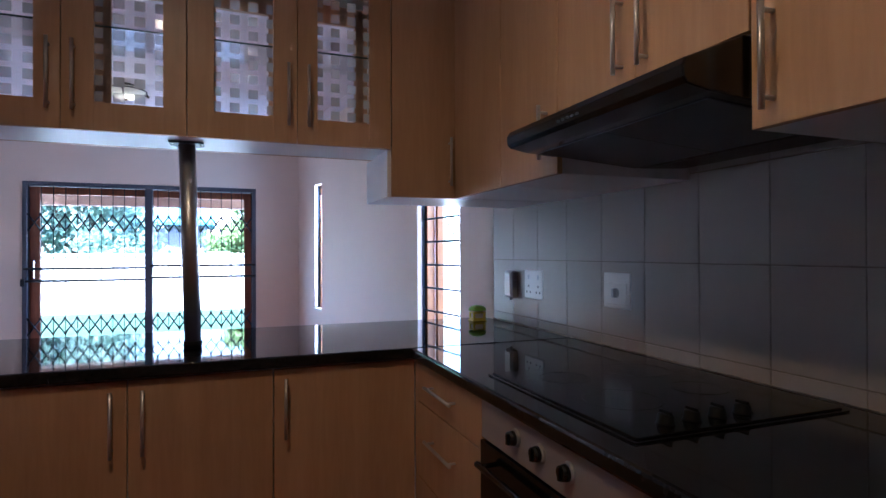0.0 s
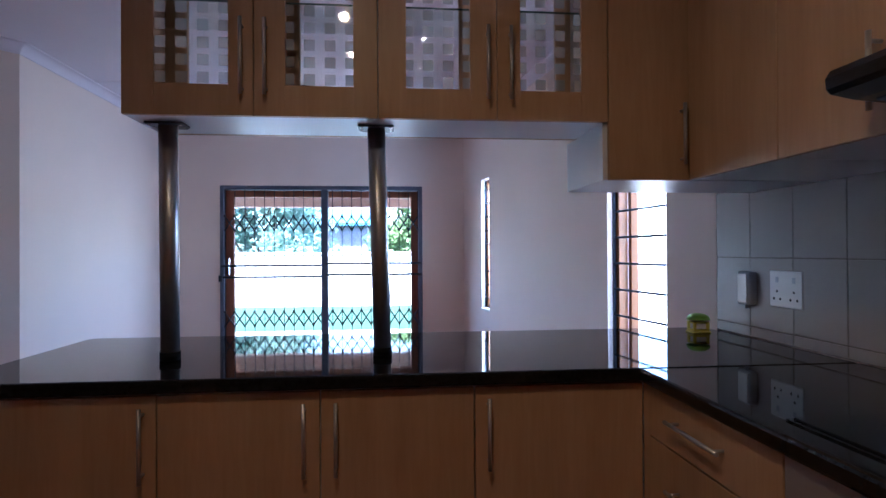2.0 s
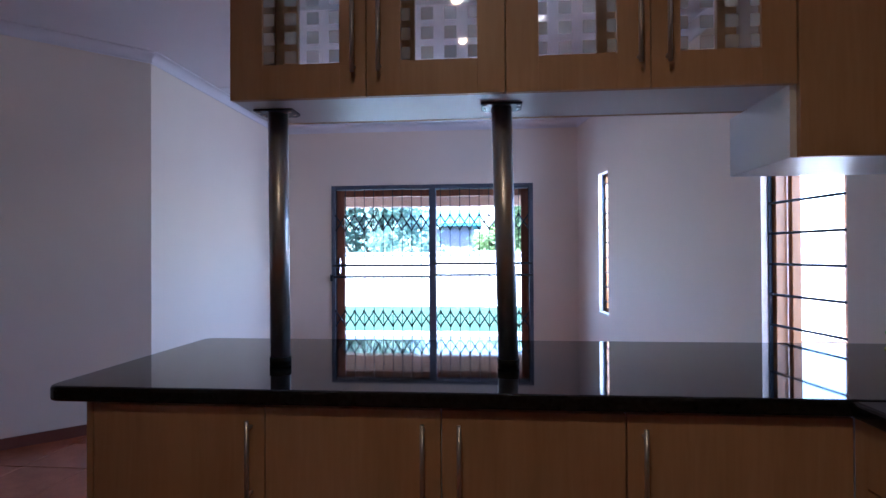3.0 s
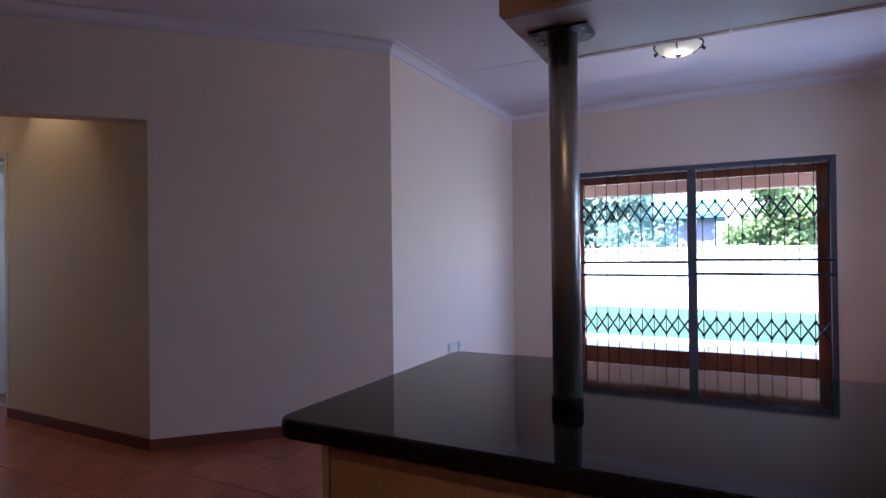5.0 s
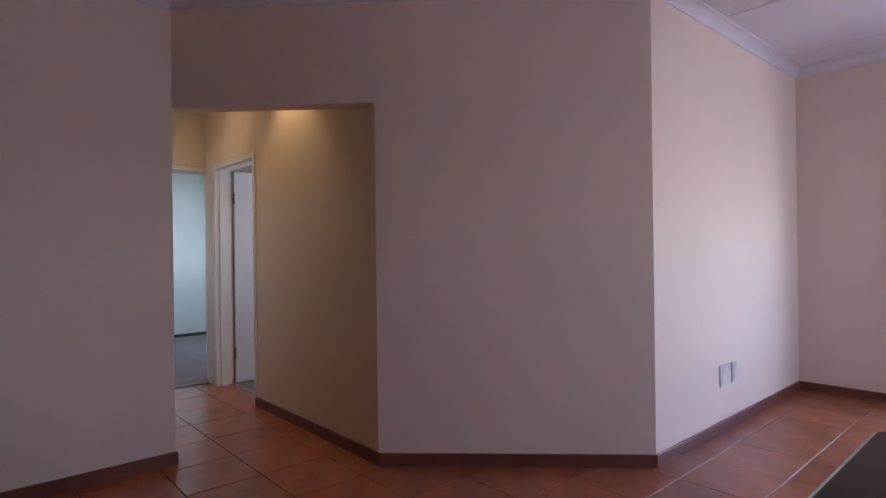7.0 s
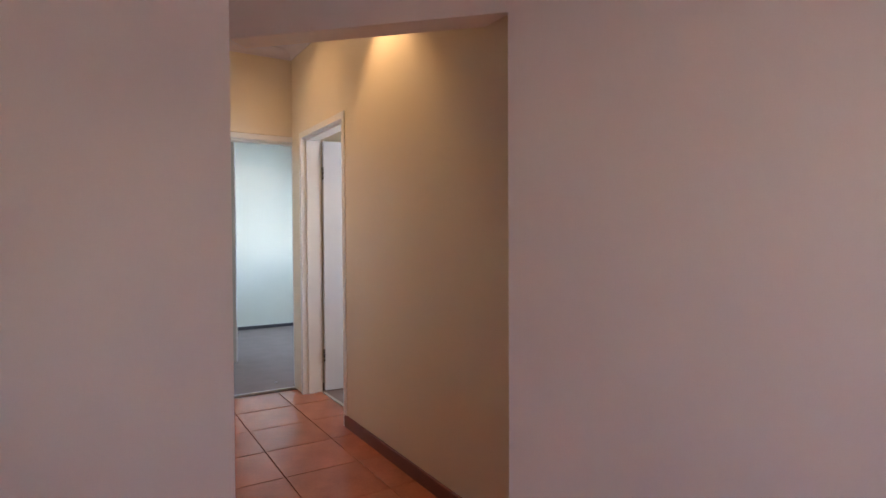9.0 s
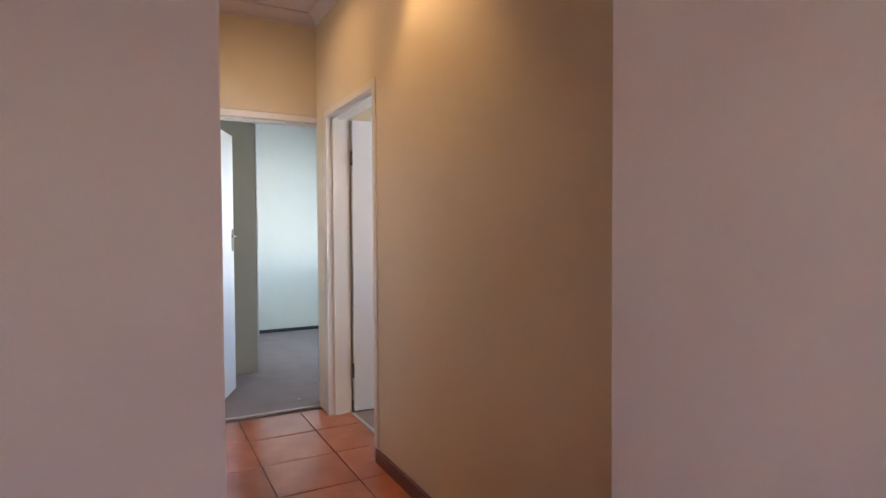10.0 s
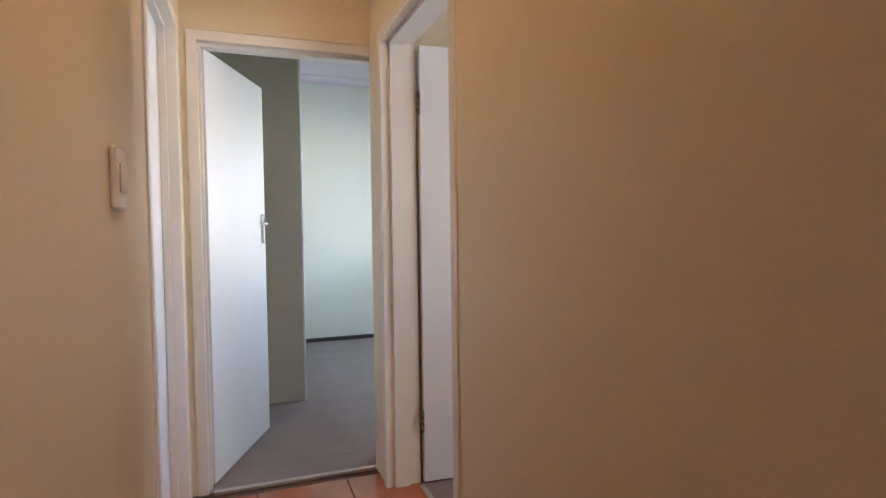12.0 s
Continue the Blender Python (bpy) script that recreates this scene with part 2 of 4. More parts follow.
GRASS = surface("lawn", (0.034, 0.068, 0.044), 0.9, vary=0.2, scale=5, grain=90, tint=(0.026, 0.054, 0.035), bump=0.5, specular=0.03)
PAVING = surface("pale paving", (0.62, 0.58, 0.53), 0.8, vary=0.08, scale=3, grain=60, bump=0.2, spread=0.05)
EXTERIOR = surface("white exterior plaster", (0.80, 0.79, 0.76), 0.85, vary=0.05, scale=2, grain=50, bump=0.3)
PEACH = surface("peach painted beam", (0.62, 0.42, 0.33), 0.7, vary=0.06, scale=3, grain=60)
NEIGHBOUR = surface("mauve brick wall", (0.30, 0.27, 0.33), 0.85, vary=0.2, scale=8, grain=60)
BLUE_ROOF = surface("blue sheet roof", (0.10, 0.32, 0.48), 0.5, vary=0.1, scale=5, grain=60)
BARK = surface("brown bark", (0.12, 0.085, 0.06), 0.9, vary=0.3, scale=9, grain=40, bump=0.6)
# Leaf colours paled past natural green; outdoor glare and haze are mixed in.
LEAF_DARK = leafy("glare-paled green leaves", (0.20, 0.30, 0.24), (0.32, 0.42, 0.35))
LEAF_MID = leafy("fresh green leaves", (0.17, 0.25, 0.10), (0.30, 0.38, 0.17))
LEAF_LIME = leafy("yellow green leaves", (0.16, 0.25, 0.04), (0.36, 0.44, 0.08))


# ---------------------------------------------------------------- mesh helpers
def box(bm, x0, x1, y0, y1, z0, z1, bevel=0.0, seg=1):
    r = bmesh.ops.create_cube(bm, size=1.0)
    for v in r["verts"]:
        v.co = Vector(((x0 + x1) / 2 + v.co.x * (x1 - x0), (y0 + y1) / 2 + v.co.y * (y1 - y0), (z0 + z1) / 2 + v.co.z * (z1 - z0)))
    if bevel:
        edges = list({e for v in r["verts"] for e in v.link_edges})
        bmesh.ops.bevel(bm, geom=edges, offset=bevel, segments=seg, affect="EDGES", profile=0.5)
    return bm


def brick(x0, x1, y0, y1, z0, z1, bevel=0.0, seg=1):
    return box(bmesh.new(), x0, x1, y0, y1, z0, z1, bevel, seg)


def rod(bm, a, b, r, sides=12, r2=None):
    a, b = Vector(a), Vector(b)
    d = b - a
    m = Matrix.Translation((a + b) / 2) @ d.to_track_quat("Z", "Y").to_matrix().to_4x4()
    made = bmesh.ops.create_cone(bm, cap_ends=True, segments=sides, radius1=r, radius2=r if r2 is None else r2, depth=d.length, matrix=m)
    for f in {f for v in made["verts"] for f in v.link_faces}:
        f.smooth = len(f.verts) == 4
    return bm


def lathe(bm, profile, at=(0, 0, 0), sides=32):
    """Turns (radius, height) pairs about the upright axis through at."""
    rings = []
    for r, z in profile:
        rings.append([bm.verts.new((at[0] + r * math.cos(2 * math.pi * i / sides), at[1] + r * math.sin(2 * math.pi * i / sides), at[2] + z)) for i in range(sides)])
    for p, q in zip(rings, rings[1:]):
        for i in range(sides):
            f = bm.faces.new((p[i], p[(i + 1) % sides], q[(i + 1) % sides], q[i]))
            f.smooth = True
    bmesh.ops.recalc_face_normals(bm, faces=bm.faces)
    return bm


def prism(bm, outline, axis, lo, hi, bevel=0.0):
    """A flat outline pushed along one axis: 'x' takes (y, z), 'y' takes (x, z), 'z' takes (x, y)."""
    def place(p, h):
        return {"x": (h, p[0], p[1]), "y": (p[0], h, p[1]), "z": (p[0], p[1], h)}[axis]
    a = [bm.verts.new(place(p, lo)) for p in outline]
    b = [bm.verts.new(place(p, hi)) for p in outline]
    faces = [bm.faces.new(a), bm.faces.new(b[::-1])]
    for i in range(len(a)):
        j = (i + 1) % len(a)
        faces.append(bm.faces.new((a[i], b[i], b[j], a[j])))
    bmesh.ops.recalc_face_normals(bm, faces=faces)
    if bevel:
        edges = list({e for f in faces[:2] for e in f.edges})
        bmesh.ops.bevel(bm, geom=edges, offset=bevel, segments=2, affect="EDGES", profile=0.5)
    return bm


def mesh_of(name, bm, mat):
    me = bpy.data.meshes.new(name)
    bm.to_mesh(me)
    bm.free()
    me.materials.append(mat)
    return me


def part(name, bm, mat, parent, label=""):
    ob = new(name, mesh_of(name, bm, mat))
    adopt(ob, parent)
    return tagged(ob, label)


def adopt(ob, parent):
    ob.parent = parent
    ob.matrix_parent_inverse = parent.matrix_basis.inverted() if parent.parent is None else Matrix.Identity(4)
    return ob


def thing(name, at, label, category, group="", kind=""):
    ob = new(name)
    ob.empty_display_size = 0.05
    ob.matrix_basis = Matrix.Translation(at)
    return tagged(ob, label, category, group, kind)


def solid(name, bm, mat, label, category="", kind="structure"):
    return tagged(new(name, mesh_of(name, bm, mat)), label, category, "", kind)


def wall(name, p0, p1, thick, label, z0=0.0, z1=2.79, openings=(), mat=None, start=0.0, end=0.0):
    """A wall whose room face runs from p0 to p1, with its body on the left of that way; openings are (from, to, low, high)."""
    d = Vector((p1[0] - p0[0], p1[1] - p0[1], 0))
    length = d.length
    m = Matrix.Translation((p0[0], p0[1], 0)) @ Matrix.Rotation(math.atan2(d.y, d.x), 4, "Z")
    bm = bmesh.new()
    ss = sorted({-start, length + end, *(v for o in openings for v in o[:2])})
    zs = sorted({z0, z1, *(v for o in openings for v in o[2:])})
    full = [[not any(a <= (p + q) / 2 <= b and lo <= (u + v) / 2 <= hi for a, b, lo, hi in openings) for u, v in zip(zs, zs[1:])] for p, q in zip(ss, ss[1:])]
    grid = [[[bm.verts.new((x, y, z)) for y in (0, thick)] for z in zs] for x in ss]
    for i in range(len(ss) - 1):
        for j in range(len(zs) - 1):
            if not full[i][j]:
                continue
            for k in (0, 1):
                bm.faces.new((grid[i][j][k], grid[i + 1][j][k], grid[i + 1][j + 1][k], grid[i][j + 1][k]))
            for di, dj, e in ((-1, 0, ((i, j), (i, j + 1))), (1, 0, ((i + 1, j), (i + 1, j + 1))), (0, -1, ((i, j), (i + 1, j))), (0, 1, ((i, j + 1), (i + 1, j + 1)))):
                u, v = i + di, j + dj
                if not (0 <= u < len(ss) - 1 and 0 <= v < len(zs) - 1 and full[u][v]):
                    (a, b), (c, d2) = e
                    bm.faces.new((grid[a][b][0], grid[c][d2][0], grid[c][d2][1], grid[a][b][1]))
    bmesh.ops.delete(bm, geom=[v for v in bm.verts if not v.link_faces], context="VERTS")
    bmesh.ops.recalc_face_normals(bm, faces=bm.faces)
    bm.transform(m)
    return solid(name, bm, mat or PAINT, label, "wall"), m


# ---------------------------------------------------------------- the shell
CEIL = 2.79
bm = brick(-10.2, 2.1, -2.6, 7.6, -0.2, -0.012)
floor = solid("floor", bm, GROUT, "terracotta tiled floor with dark joints", "floor")
carpet = solid("carpet", box(bmesh.new(), -9.8, -6.535, 1.3, 5.2, -0.011, 0.003), CARPET, "grey brown fitted carpet in the bedroom", "carpet")
carpet_b = solid("carpet", prism(bmesh.new(), [(-6.53, 3.79), (-3.70, 3.79), (-2.76, 4.74), (-2.76, 5.2), (-6.53, 5.2)], "z", -0.011, 0.003), CARPET, "grey brown fitted carpet in the side room", "carpet")
solid("floor_threshold", box(bmesh.new(), -6.552, -6.524, 2.88, 3.66, -0.011, 0.006, 0.002), ALUMINIUM, "thin metal strip between tiles and carpet", "threshold")
solid("floor_threshold", box(bmesh.new(), -6.25, -5.43, 3.775, 3.80, -0.011, 0.006, 0.002), ALUMINIUM, "thin metal strip between tiles and carpet", "threshold")

bm = brick(-10.2, 2.1, -2.6, 7.6, CEIL, CEIL + 0.12)
for y in (-1.2, 0.0, 1.2, 2.4, 3.6, 5.65, 6.85):
    box(bm, -4.5 if y < 3 else -2.5, 1.7, y - 0.02, y + 0.02, CEIL - 0.004, CEIL + 0.01)
solid("ceiling", bm, CEILING, "white painted ceiling boards with cover strips", "ceiling")

SIDE0, SIDE1 = Vector((1.657, 3.0)), Vector((1.02, 7.306))
side_dir = (SIDE1 - SIDE0).normalized()


def along_side(y):
    return (y - SIDE0.y) / side_dir.y


wall_tile, _ = wall("wall_kitchen", (1.676, 3.0), (1.676, -2.2), 0.2, "white tiled kitchen wall above black worktop", start=0.0)
W2 = (along_side(3.375), along_side(3.975), 0.66, 2.07)
W1 = (along_side(6.33), along_side(6.60), 0.66, 2.07)
_, SIDE = wall("wall_side", SIDE1, SIDE0, 0.22, "cream plastered wall with two narrow windows",
               openings=[((SIDE1 - SIDE0).length - b, (SIDE1 - SIDE0).length - a, lo, hi) for a, b, lo, hi in (W1, W2)], end=0.0)
SIDE_LEN = (SIDE1 - SIDE0).length
solid("wall_return", box(bmesh.new(), 1.6585, 1.876, 3.0, 3.05, 0, CEIL), PAINT, "narrow plastered return of the wall", "wall")
wall("wall_patio", (-2.53, 7.306), (1.02, 7.306), 0.22, "cream plastered wall around the sliding door", openings=[(0.645, 3.038, 0.0, 2.08)], start=0.2, end=0.3)
wall("wall_dining", (-2.53, 4.76), (-2.53, 7.306), 0.15, "cream plastered wall of the dining area")
wall("wall_diagonal", (-3.653, 3.62), (-2.53, 4.76), 0.15, "cream plastered wall set at an angle")
wall("wall_header", (-4.515, 2.753), (-3.653, 3.62), 0.13, "plastered header over the passage opening", z0=2.13)
left, _ = wall("wall_left", (-4.515, -2.2), (-4.515, 2.7525), 0.235, "cream plastered wall beside the passage")
wall("wall_back", (1.676, -2.2), (-4.515, -2.2), 0.2, "cream plastered wall closing the kitchen", start=0.2, end=0.2)
wall("wall_passage_north", (-6.53, 3.635), (-3.653, 3.635), 0.15, "cream plastered passage wall", openings=[(0.17, 1.12, 0, 2.09)], mat=PAINT_HALL)
left.data.materials.append(PAINT_HALL)
for f in left.data.polygons:
    f.material_index = 1 if f.normal.y > 0.9 else 0
_, SOUTH = wall("wall_passage_south", (-4.75, 2.7525), (-6.53, 2.79), 0.112, "cream plastered passage wall", openings=[(0.888, 1.632, 0, 2.058)], mat=PAINT_HALL)
wall("wall_passage_end", (-6.53, 1.3), (-6.53, 5.2), 0.15, "cream plastered wall at the passage end", openings=[(1.515, 2.40, 0, 2.09)], mat=PAINT_HALL)
wall("wall_bedroom_west", (-9.8, 1.3), (-9.8, 5.2), 0.2, "pale bedroom wall", mat=PAINT_ROOM, start=0.2, end=0.2)
wall("wall_bedroom_north", (-9.8, 5.2), (-2.68, 5.2), 0.2, "pale outer wall with bedroom windows", mat=PAINT_ROOM,
     openings=[(0.75, 2.25, 0.95, 2.05), (4.3, 5.5, 1.0, 2.0)])
wall("wall_bedroom_south", (-4.75, 1.3), (-9.8, 1.3), 0.2, "pale bedroom wall", mat=PAINT_ROOM)


def run_along(name, pts, outline, mat, label, category):
    """Sweeps an outline of (into the room, up) along a wall line, mitred at the corners; the room lies on the right of the way."""
    bm = bmesh.new()
    rings = []
    P = [Vector(p) for p in pts]
    for i, p in enumerate(P):
        dirs = []
        if i > 0:
            dirs.append((p - P[i - 1]).normalized())
        if i < len(P) - 1:
            dirs.append((P[i + 1] - p).normalized())
        ns = [Vector((d.y, -d.x)) for d in dirs]
        n = ns[0] if len(ns) == 1 else (ns[0] + ns[1]).normalized() / max(0.3, (ns[0] + ns[1]).normalized().dot(ns[0]))
        rings.append([bm.verts.new((p.x + n.x * a, p.y + n.y * a, h)) for a, h in outline])
    k = len(outline)
    for a, b in zip(rings, rings[1:]):
        for i in range(k):
            bm.faces.new((a[i], a[(i + 1) % k], b[(i + 1) % k], b[i]))
    bm.faces.new(rings[0])
    bm.faces.new(rings[-1][::-1])
    bmesh.ops.recalc_face_normals(bm, faces=bm.faces)
    return solid(name, bm, mat, label, category)


COVE = [(0.0, CEIL - 0.075), (0.008, CEIL - 0.074)]
COVE += [(0.07 - 0.062 * math.cos(k * math.pi / 14), CEIL - 0.008 - 0.062 * (1 - math.sin(k * math.pi / 14))) for k in range(1, 7)]
COVE += [(0.074, CEIL - 0.008), (0.075, CEIL + 0.002), (0.0, CEIL + 0.002)]
run_along("cornice", [(-4.515, -2.2), (-4.515, 2.75), (-3.653, 3.62), (-2.53, 4.76), (-2.53, 7.306), (1.02, 7.306), (1.657, 3.0), (1.676, 2.9), (1.676, -2.2)], COVE, CEILING, "white coved cornice under the ceiling", "cornice")
run_along("cornice", [(-4.60, 2.752), (-6.53, 2.79), (-6.53, 3.635), (-3.85, 3.635)], COVE, CEILING, "white coved cornice in the passage", "cornice")
run_along("cornice", [(-6.68, 1.3), (-9.8, 1.3), (-9.8, 5.2), (-6.68, 5.2)], COVE, CEILING, "white coved cornice in the bedroom", "cornice")
SK = [(0.0, -0.01), (0.012, -0.01), (0.012, 0.07), (0.009, 0.075), (0.0, 0.075)]
run_along("baseboard", [(-4.515, -2.2), (-4.515, 2.7525), (-5.60, 2.770)], SK, SKIRT, "dark terracotta skirting", "baseboard")
run_along("baseboard", [(-5.40, 3.635), (-3.653, 3.628), (-2.53, 4.76), (-2.53, 7.306), (-1.9, 7.306)], SK, SKIRT, "dark terracotta skirting", "baseboard")
run_along("baseboard", [(0.52, 7.306), (1.02, 7.306), (1.64, 3.1)], SK, SKIRT, "dark terracotta skirting", "baseboard")
run_along("baseboard", [(-6.69, 1.3), (-9.8, 1.3), (-9.8, 5.2), (-6.7, 5.2)], [(0.0, -0.01), (0.012, -0.01), (0.012, 0.04), (0.009, 0.045), (0.0, 0.045)], DARK_STEEL, "dark grey bedroom skirting", "baseboard")


# ---------------------------------------------------------------- sliding door and security gate
SX0, SX1, SY = -1.885, 0.508, 7.306
slider = thing("door_patio", (SX0, SY, 0), "closed red-brown wooden sliding door with glass to the patio", "sliding door", kind="structure")
bm = bmesh.new()
box(bm, SX0, SX0 + 0.045, SY - 0.012, SY + 0.2, 0.0, 2.08, 0.003)
box(bm, SX1 - 0.045, SX1, SY - 0.012, SY + 0.2, 0.0, 2.08, 0.003)
box(bm, SX0 + 0.045, SX1 - 0.045, SY - 0.012, SY + 0.2, 2.035, 2.08, 0.003)
box(bm, SX0 + 0.045, SX1 - 0.045, SY - 0.012, SY + 0.2, -0.01, 0.05, 0.003)
part("door_frame", bm, FRAME_METAL, slider, "blue grey metal outer frame")


def sash(x0, x1, y, gx0, gx1):
    for name, a in (("stile", (x0, gx0, y, y + 0.04, 0.05, 2.03)), ("stile", (gx1, x1, y, y + 0.04, 0.05, 2.03)),
                    ("top_rail", (gx0, gx1, y + 0.002, y + 0.038, 1.95, 2.03)), ("bottom_rail", (gx0, gx1, y + 0.002, y + 0.038, 0.05, 0.232))):
        part(name, brick(*a, 0.004), MERANTI, slider)
    pane = part("pane", brick(gx0, gx1, y + 0.017, y + 0.023, 0.232, 1.95), GLASS, slider, "clear glass pane")
    pane.visible_shadow = False


sash(SX0 + 0.045, -0.63, SY + 0.06, -1.74, -0.715)
sash(-0.72, SX1 - 0.045, SY + 0.105, -0.63, 0.372)
bm = brick(-1.80, -1.785, SY + 0.03, SY + 0.06, 1.02, 1.22, 0.004)
rod(bm, (-1.792, SY + 0.02, 1.04), (-1.792, SY + 0.02, 1.2), 0.006)
part("pull_handle", bm, CHROME, slider, "small metal pull handle")

gate = thing("security_gate", (SX0, SY, 0.05), "closed black trellis security gate inside the sliding door", "security gate")
GY = SY - 0.005
PITCH = 0.1145
xs = [-1.835 + PITCH * i for i in range(21)]
bar = mesh_of("bar", rod(bmesh.new(), (0, 0, 0.05), (0, 0, 2.035), 0.0045, 6), IRON)
for x in xs:
    if abs(x + 0.672) > 0.05 and x < SX1 - 0.03:
        adopt(new("bar", bar), gate).matrix_basis = Matrix.Translation((x, GY + 0.03, 0))


def strip(dz):
    b = bmesh.new()
    rod(b, (0, 0, 0), (PITCH, 0, dz), 0.0085, 6)
    rod(b, (0, -0.012, 0), (0, 0.012, 0), 0.015, 8)
    return mesh_of("lattice_strip", b, IRON)


UP, DOWN = strip(0.17), strip(-0.17)
for z in (1.55, 0.412):
    for i, x in enumerate(xs[:-1]):
        if x + PITCH < SX1 - 0.01:
            adopt(new("lattice_strip", UP), gate).matrix_basis = Matrix.Translation((x, GY + 0.018, z))
            adopt(new("lattice_strip", DOWN), gate).matrix_basis = Matrix.Translation((x, GY + 0.006, z + 0.17))
bm = brick(-0.708, -0.628, GY - 0.012, GY + 0.045, 0.045, 2.035, 0.004)
part("lock_post", bm, FRAME_METAL, gate, "blue grey middle lock post")
for x0, x1, z in ((SX0, -0.70, 1.126), (SX0, -0.70, 0.992), (-0.66, SX1, 1.147), (-0.66, SX1, 1.012)):
    part("cross_bar", rod(bmesh.new(), (x0 + 0.01, GY - 0.006, z), (x1 - 0.01, GY - 0.006, z), 0.014, 10), IRON, gate)
part("latch", brick(SX0 - 0.012, SX0 + 0.03, GY - 0.03, GY - 0.01, 0.94, 1.02, 0.005), IRON, gate)


# ---------------------------------------------------------------- narrow side windows with burglar bars
def side_window(name, y0, y1, bars, label, fw=0.035, sw=0.05, first=0.25):
    """y0..y1 along the wall; local x runs down the wall, local y outward."""
    s0, s1 = SIDE_LEN - along_side(y1), SIDE_LEN - along_side(y0)
    w = thing(name, SIDE @ Vector((s0, 0, 0.66)), label, "window", kind="structure")

    def add(nm, b, mat, parent=w, lab=""):
        b.transform(SIDE)
        return part(nm, b, mat, parent, lab)
    lo, hi = 0.66, 2.07
    b = bmesh.new()
    box(b, s0, s0 + fw, 0.062, 0.126, lo, hi, 0.003)
    box(b, s1 - fw, s1, 0.062, 0.126, lo, hi, 0.003)
    box(b, s0 + fw, s1 - fw, 0.062, 0.126, hi - 0.035, hi, 0.003)
    box(b, s0 + fw, s1 - fw, 0.062, 0.126, lo, lo + 0.045, 0.003)
    add("window_frame", b, PINE_WINDOW)
    # casement swung outward about its far stile
    swing = Matrix.Translation((s0 + fw + 0.012, 0.132, 0)) @ Matrix.Rotation(radians(82), 4, "Z")
    w2 = min(0.34, s1 - s0 - 2 * fw)
    z0, z1 = lo + 0.05, hi - 0.04
    b = bmesh.new()
    box(b, 0.0, sw, -0.02, 0.02, z0, z1, 0.004)
    box(b, w2 - sw, w2, -0.02, 0.02, z0, z1, 0.004)
    box(b, sw, w2 - sw, -0.018, 0.018, z1 - 0.06, z1, 0.004)
    box(b, sw, w2 - sw, -0.018, 0.018, z0, z0 + 0.07, 0.004)
    b.transform(swing)
    sash_ob = add("sash", b, PINE_WINDOW, w, "varnished casement standing open")
    b = brick(sw - 0.005, w2 - sw + 0.005, -0.003, 0.003, z0 + 0.065, z1 - 0.055)
    b.transform(swing)
    p = add("pane", b, GLASS, sash_ob)
    p.visible_shadow = False
    b = brick(w2 - 0.04, w2 - 0.02, -0.034, -0.019, 1.06, 1.12, 0.002)
    rod(b, (w2 - 0.03, -0.034, 1.10), (w2 - 0.03, -0.04, 0.99), 0.007, 8)
    b.transform(swing)
    add("window_catch", b, CHROME, sash_ob, "small brass-coloured window catch")
    b = brick(s0 + 0.002, s1, -0.012, 0.061, lo - 0.022, lo + 0.004, 0.004)
    add("window_sill", b, FRAME_PAINT, w, "white painted inner sill")
    for s in (s0 + 0.002, s1 - 0.008):
        add("bar_flat", brick(s, s + 0.006, 0.038, 0.06, lo + 0.01, hi - 0.01, 0.001), BAR_BLUE)
    for i in range(bars):
        z = lo + 0.166 * (i + first) if first < 0.5 else lo + (hi - lo) * (i + first) / (bars + 0.5)
        add("burglar_bar", rod(bmesh.new(), (s0 + 0.004, 0.048, z), (s1 - 0.004, 0.048, z), 0.007, 8), BAR_BLUE)
    return w


side_window("window_1", 6.33, 6.60, 9, "narrow varnished wooden window with horizontal burglar bars", 0.035, 0.035, 0.75)
side_window("window_2", 3.375, 3.975, 9, "tall varnished wooden window with horizontal burglar bars")


# ---------------------------------------------------------------- kitchen base units
def bar_handle(parent, a, b, out, r=0.006, mat=None, lab="slim brushed steel bar handle"):
    """Straight steel bar between a and b, stood off its door by two short posts."""
    a, b, out = Vector(a), Vector(b), Vector(out)
    bm = bmesh.new()
    d = (b - a).normalized()
    rod(bm, a + out, b + out, r, 10)
    for p in (a + d * 0.022, b - d * 0.022):
        rod(bm, p, p + out, r * 0.8, 8)
    return part("handle", bm, mat or STEEL, parent, lab)


DF = 2.228
TOPZ = 0.905


def base_unit(x0, x1, doors, label):
    u = thing("base_cabinet", (x0, DF, 0), label, "cabinet", "base cabinets of the peninsula")
    part("body", brick(x0 + 0.001, x1 - 0.001, DF + 0.021, 2.85, 0.10, 0.862), WHITE_BOARD, u, "white board carcass")
    part("plinth", brick(x0 + 0.001, x1 - 0.001, DF + 0.07, DF + 0.088, 0.0, 0.10), BEECH, u)
    part("back_panel", brick(x0 + 0.001, x1 - 0.001, 2.851, 2.868, 0.02, 0.862), BEECH, u)
    for a, b, hx in doors:
        d = part("door", brick(a + 0.002, b - 0.002, DF, DF + 0.019, 0.105, 0.853, 0.0015), BEECH, u, "pale beech laminate door")
        bar_handle(d, (hx, DF, 0.60), (hx, DF, 0.822), (0, -0.030, 0))
    return u


base_unit(-1.075, -0.579, [(-1.075, -0.579, -0.617)], "beech laminate base cabinet with one door at the counter end")
base_unit(-0.579, 0.380, [(-0.579, -0.098, -0.145), (-0.098, 0.380, -0.049)], "beech laminate base cabinet with two doors")
base_unit(0.380, 0.945, [(0.380, 0.930, 0.422)], "beech laminate corner base cabinet with one door")
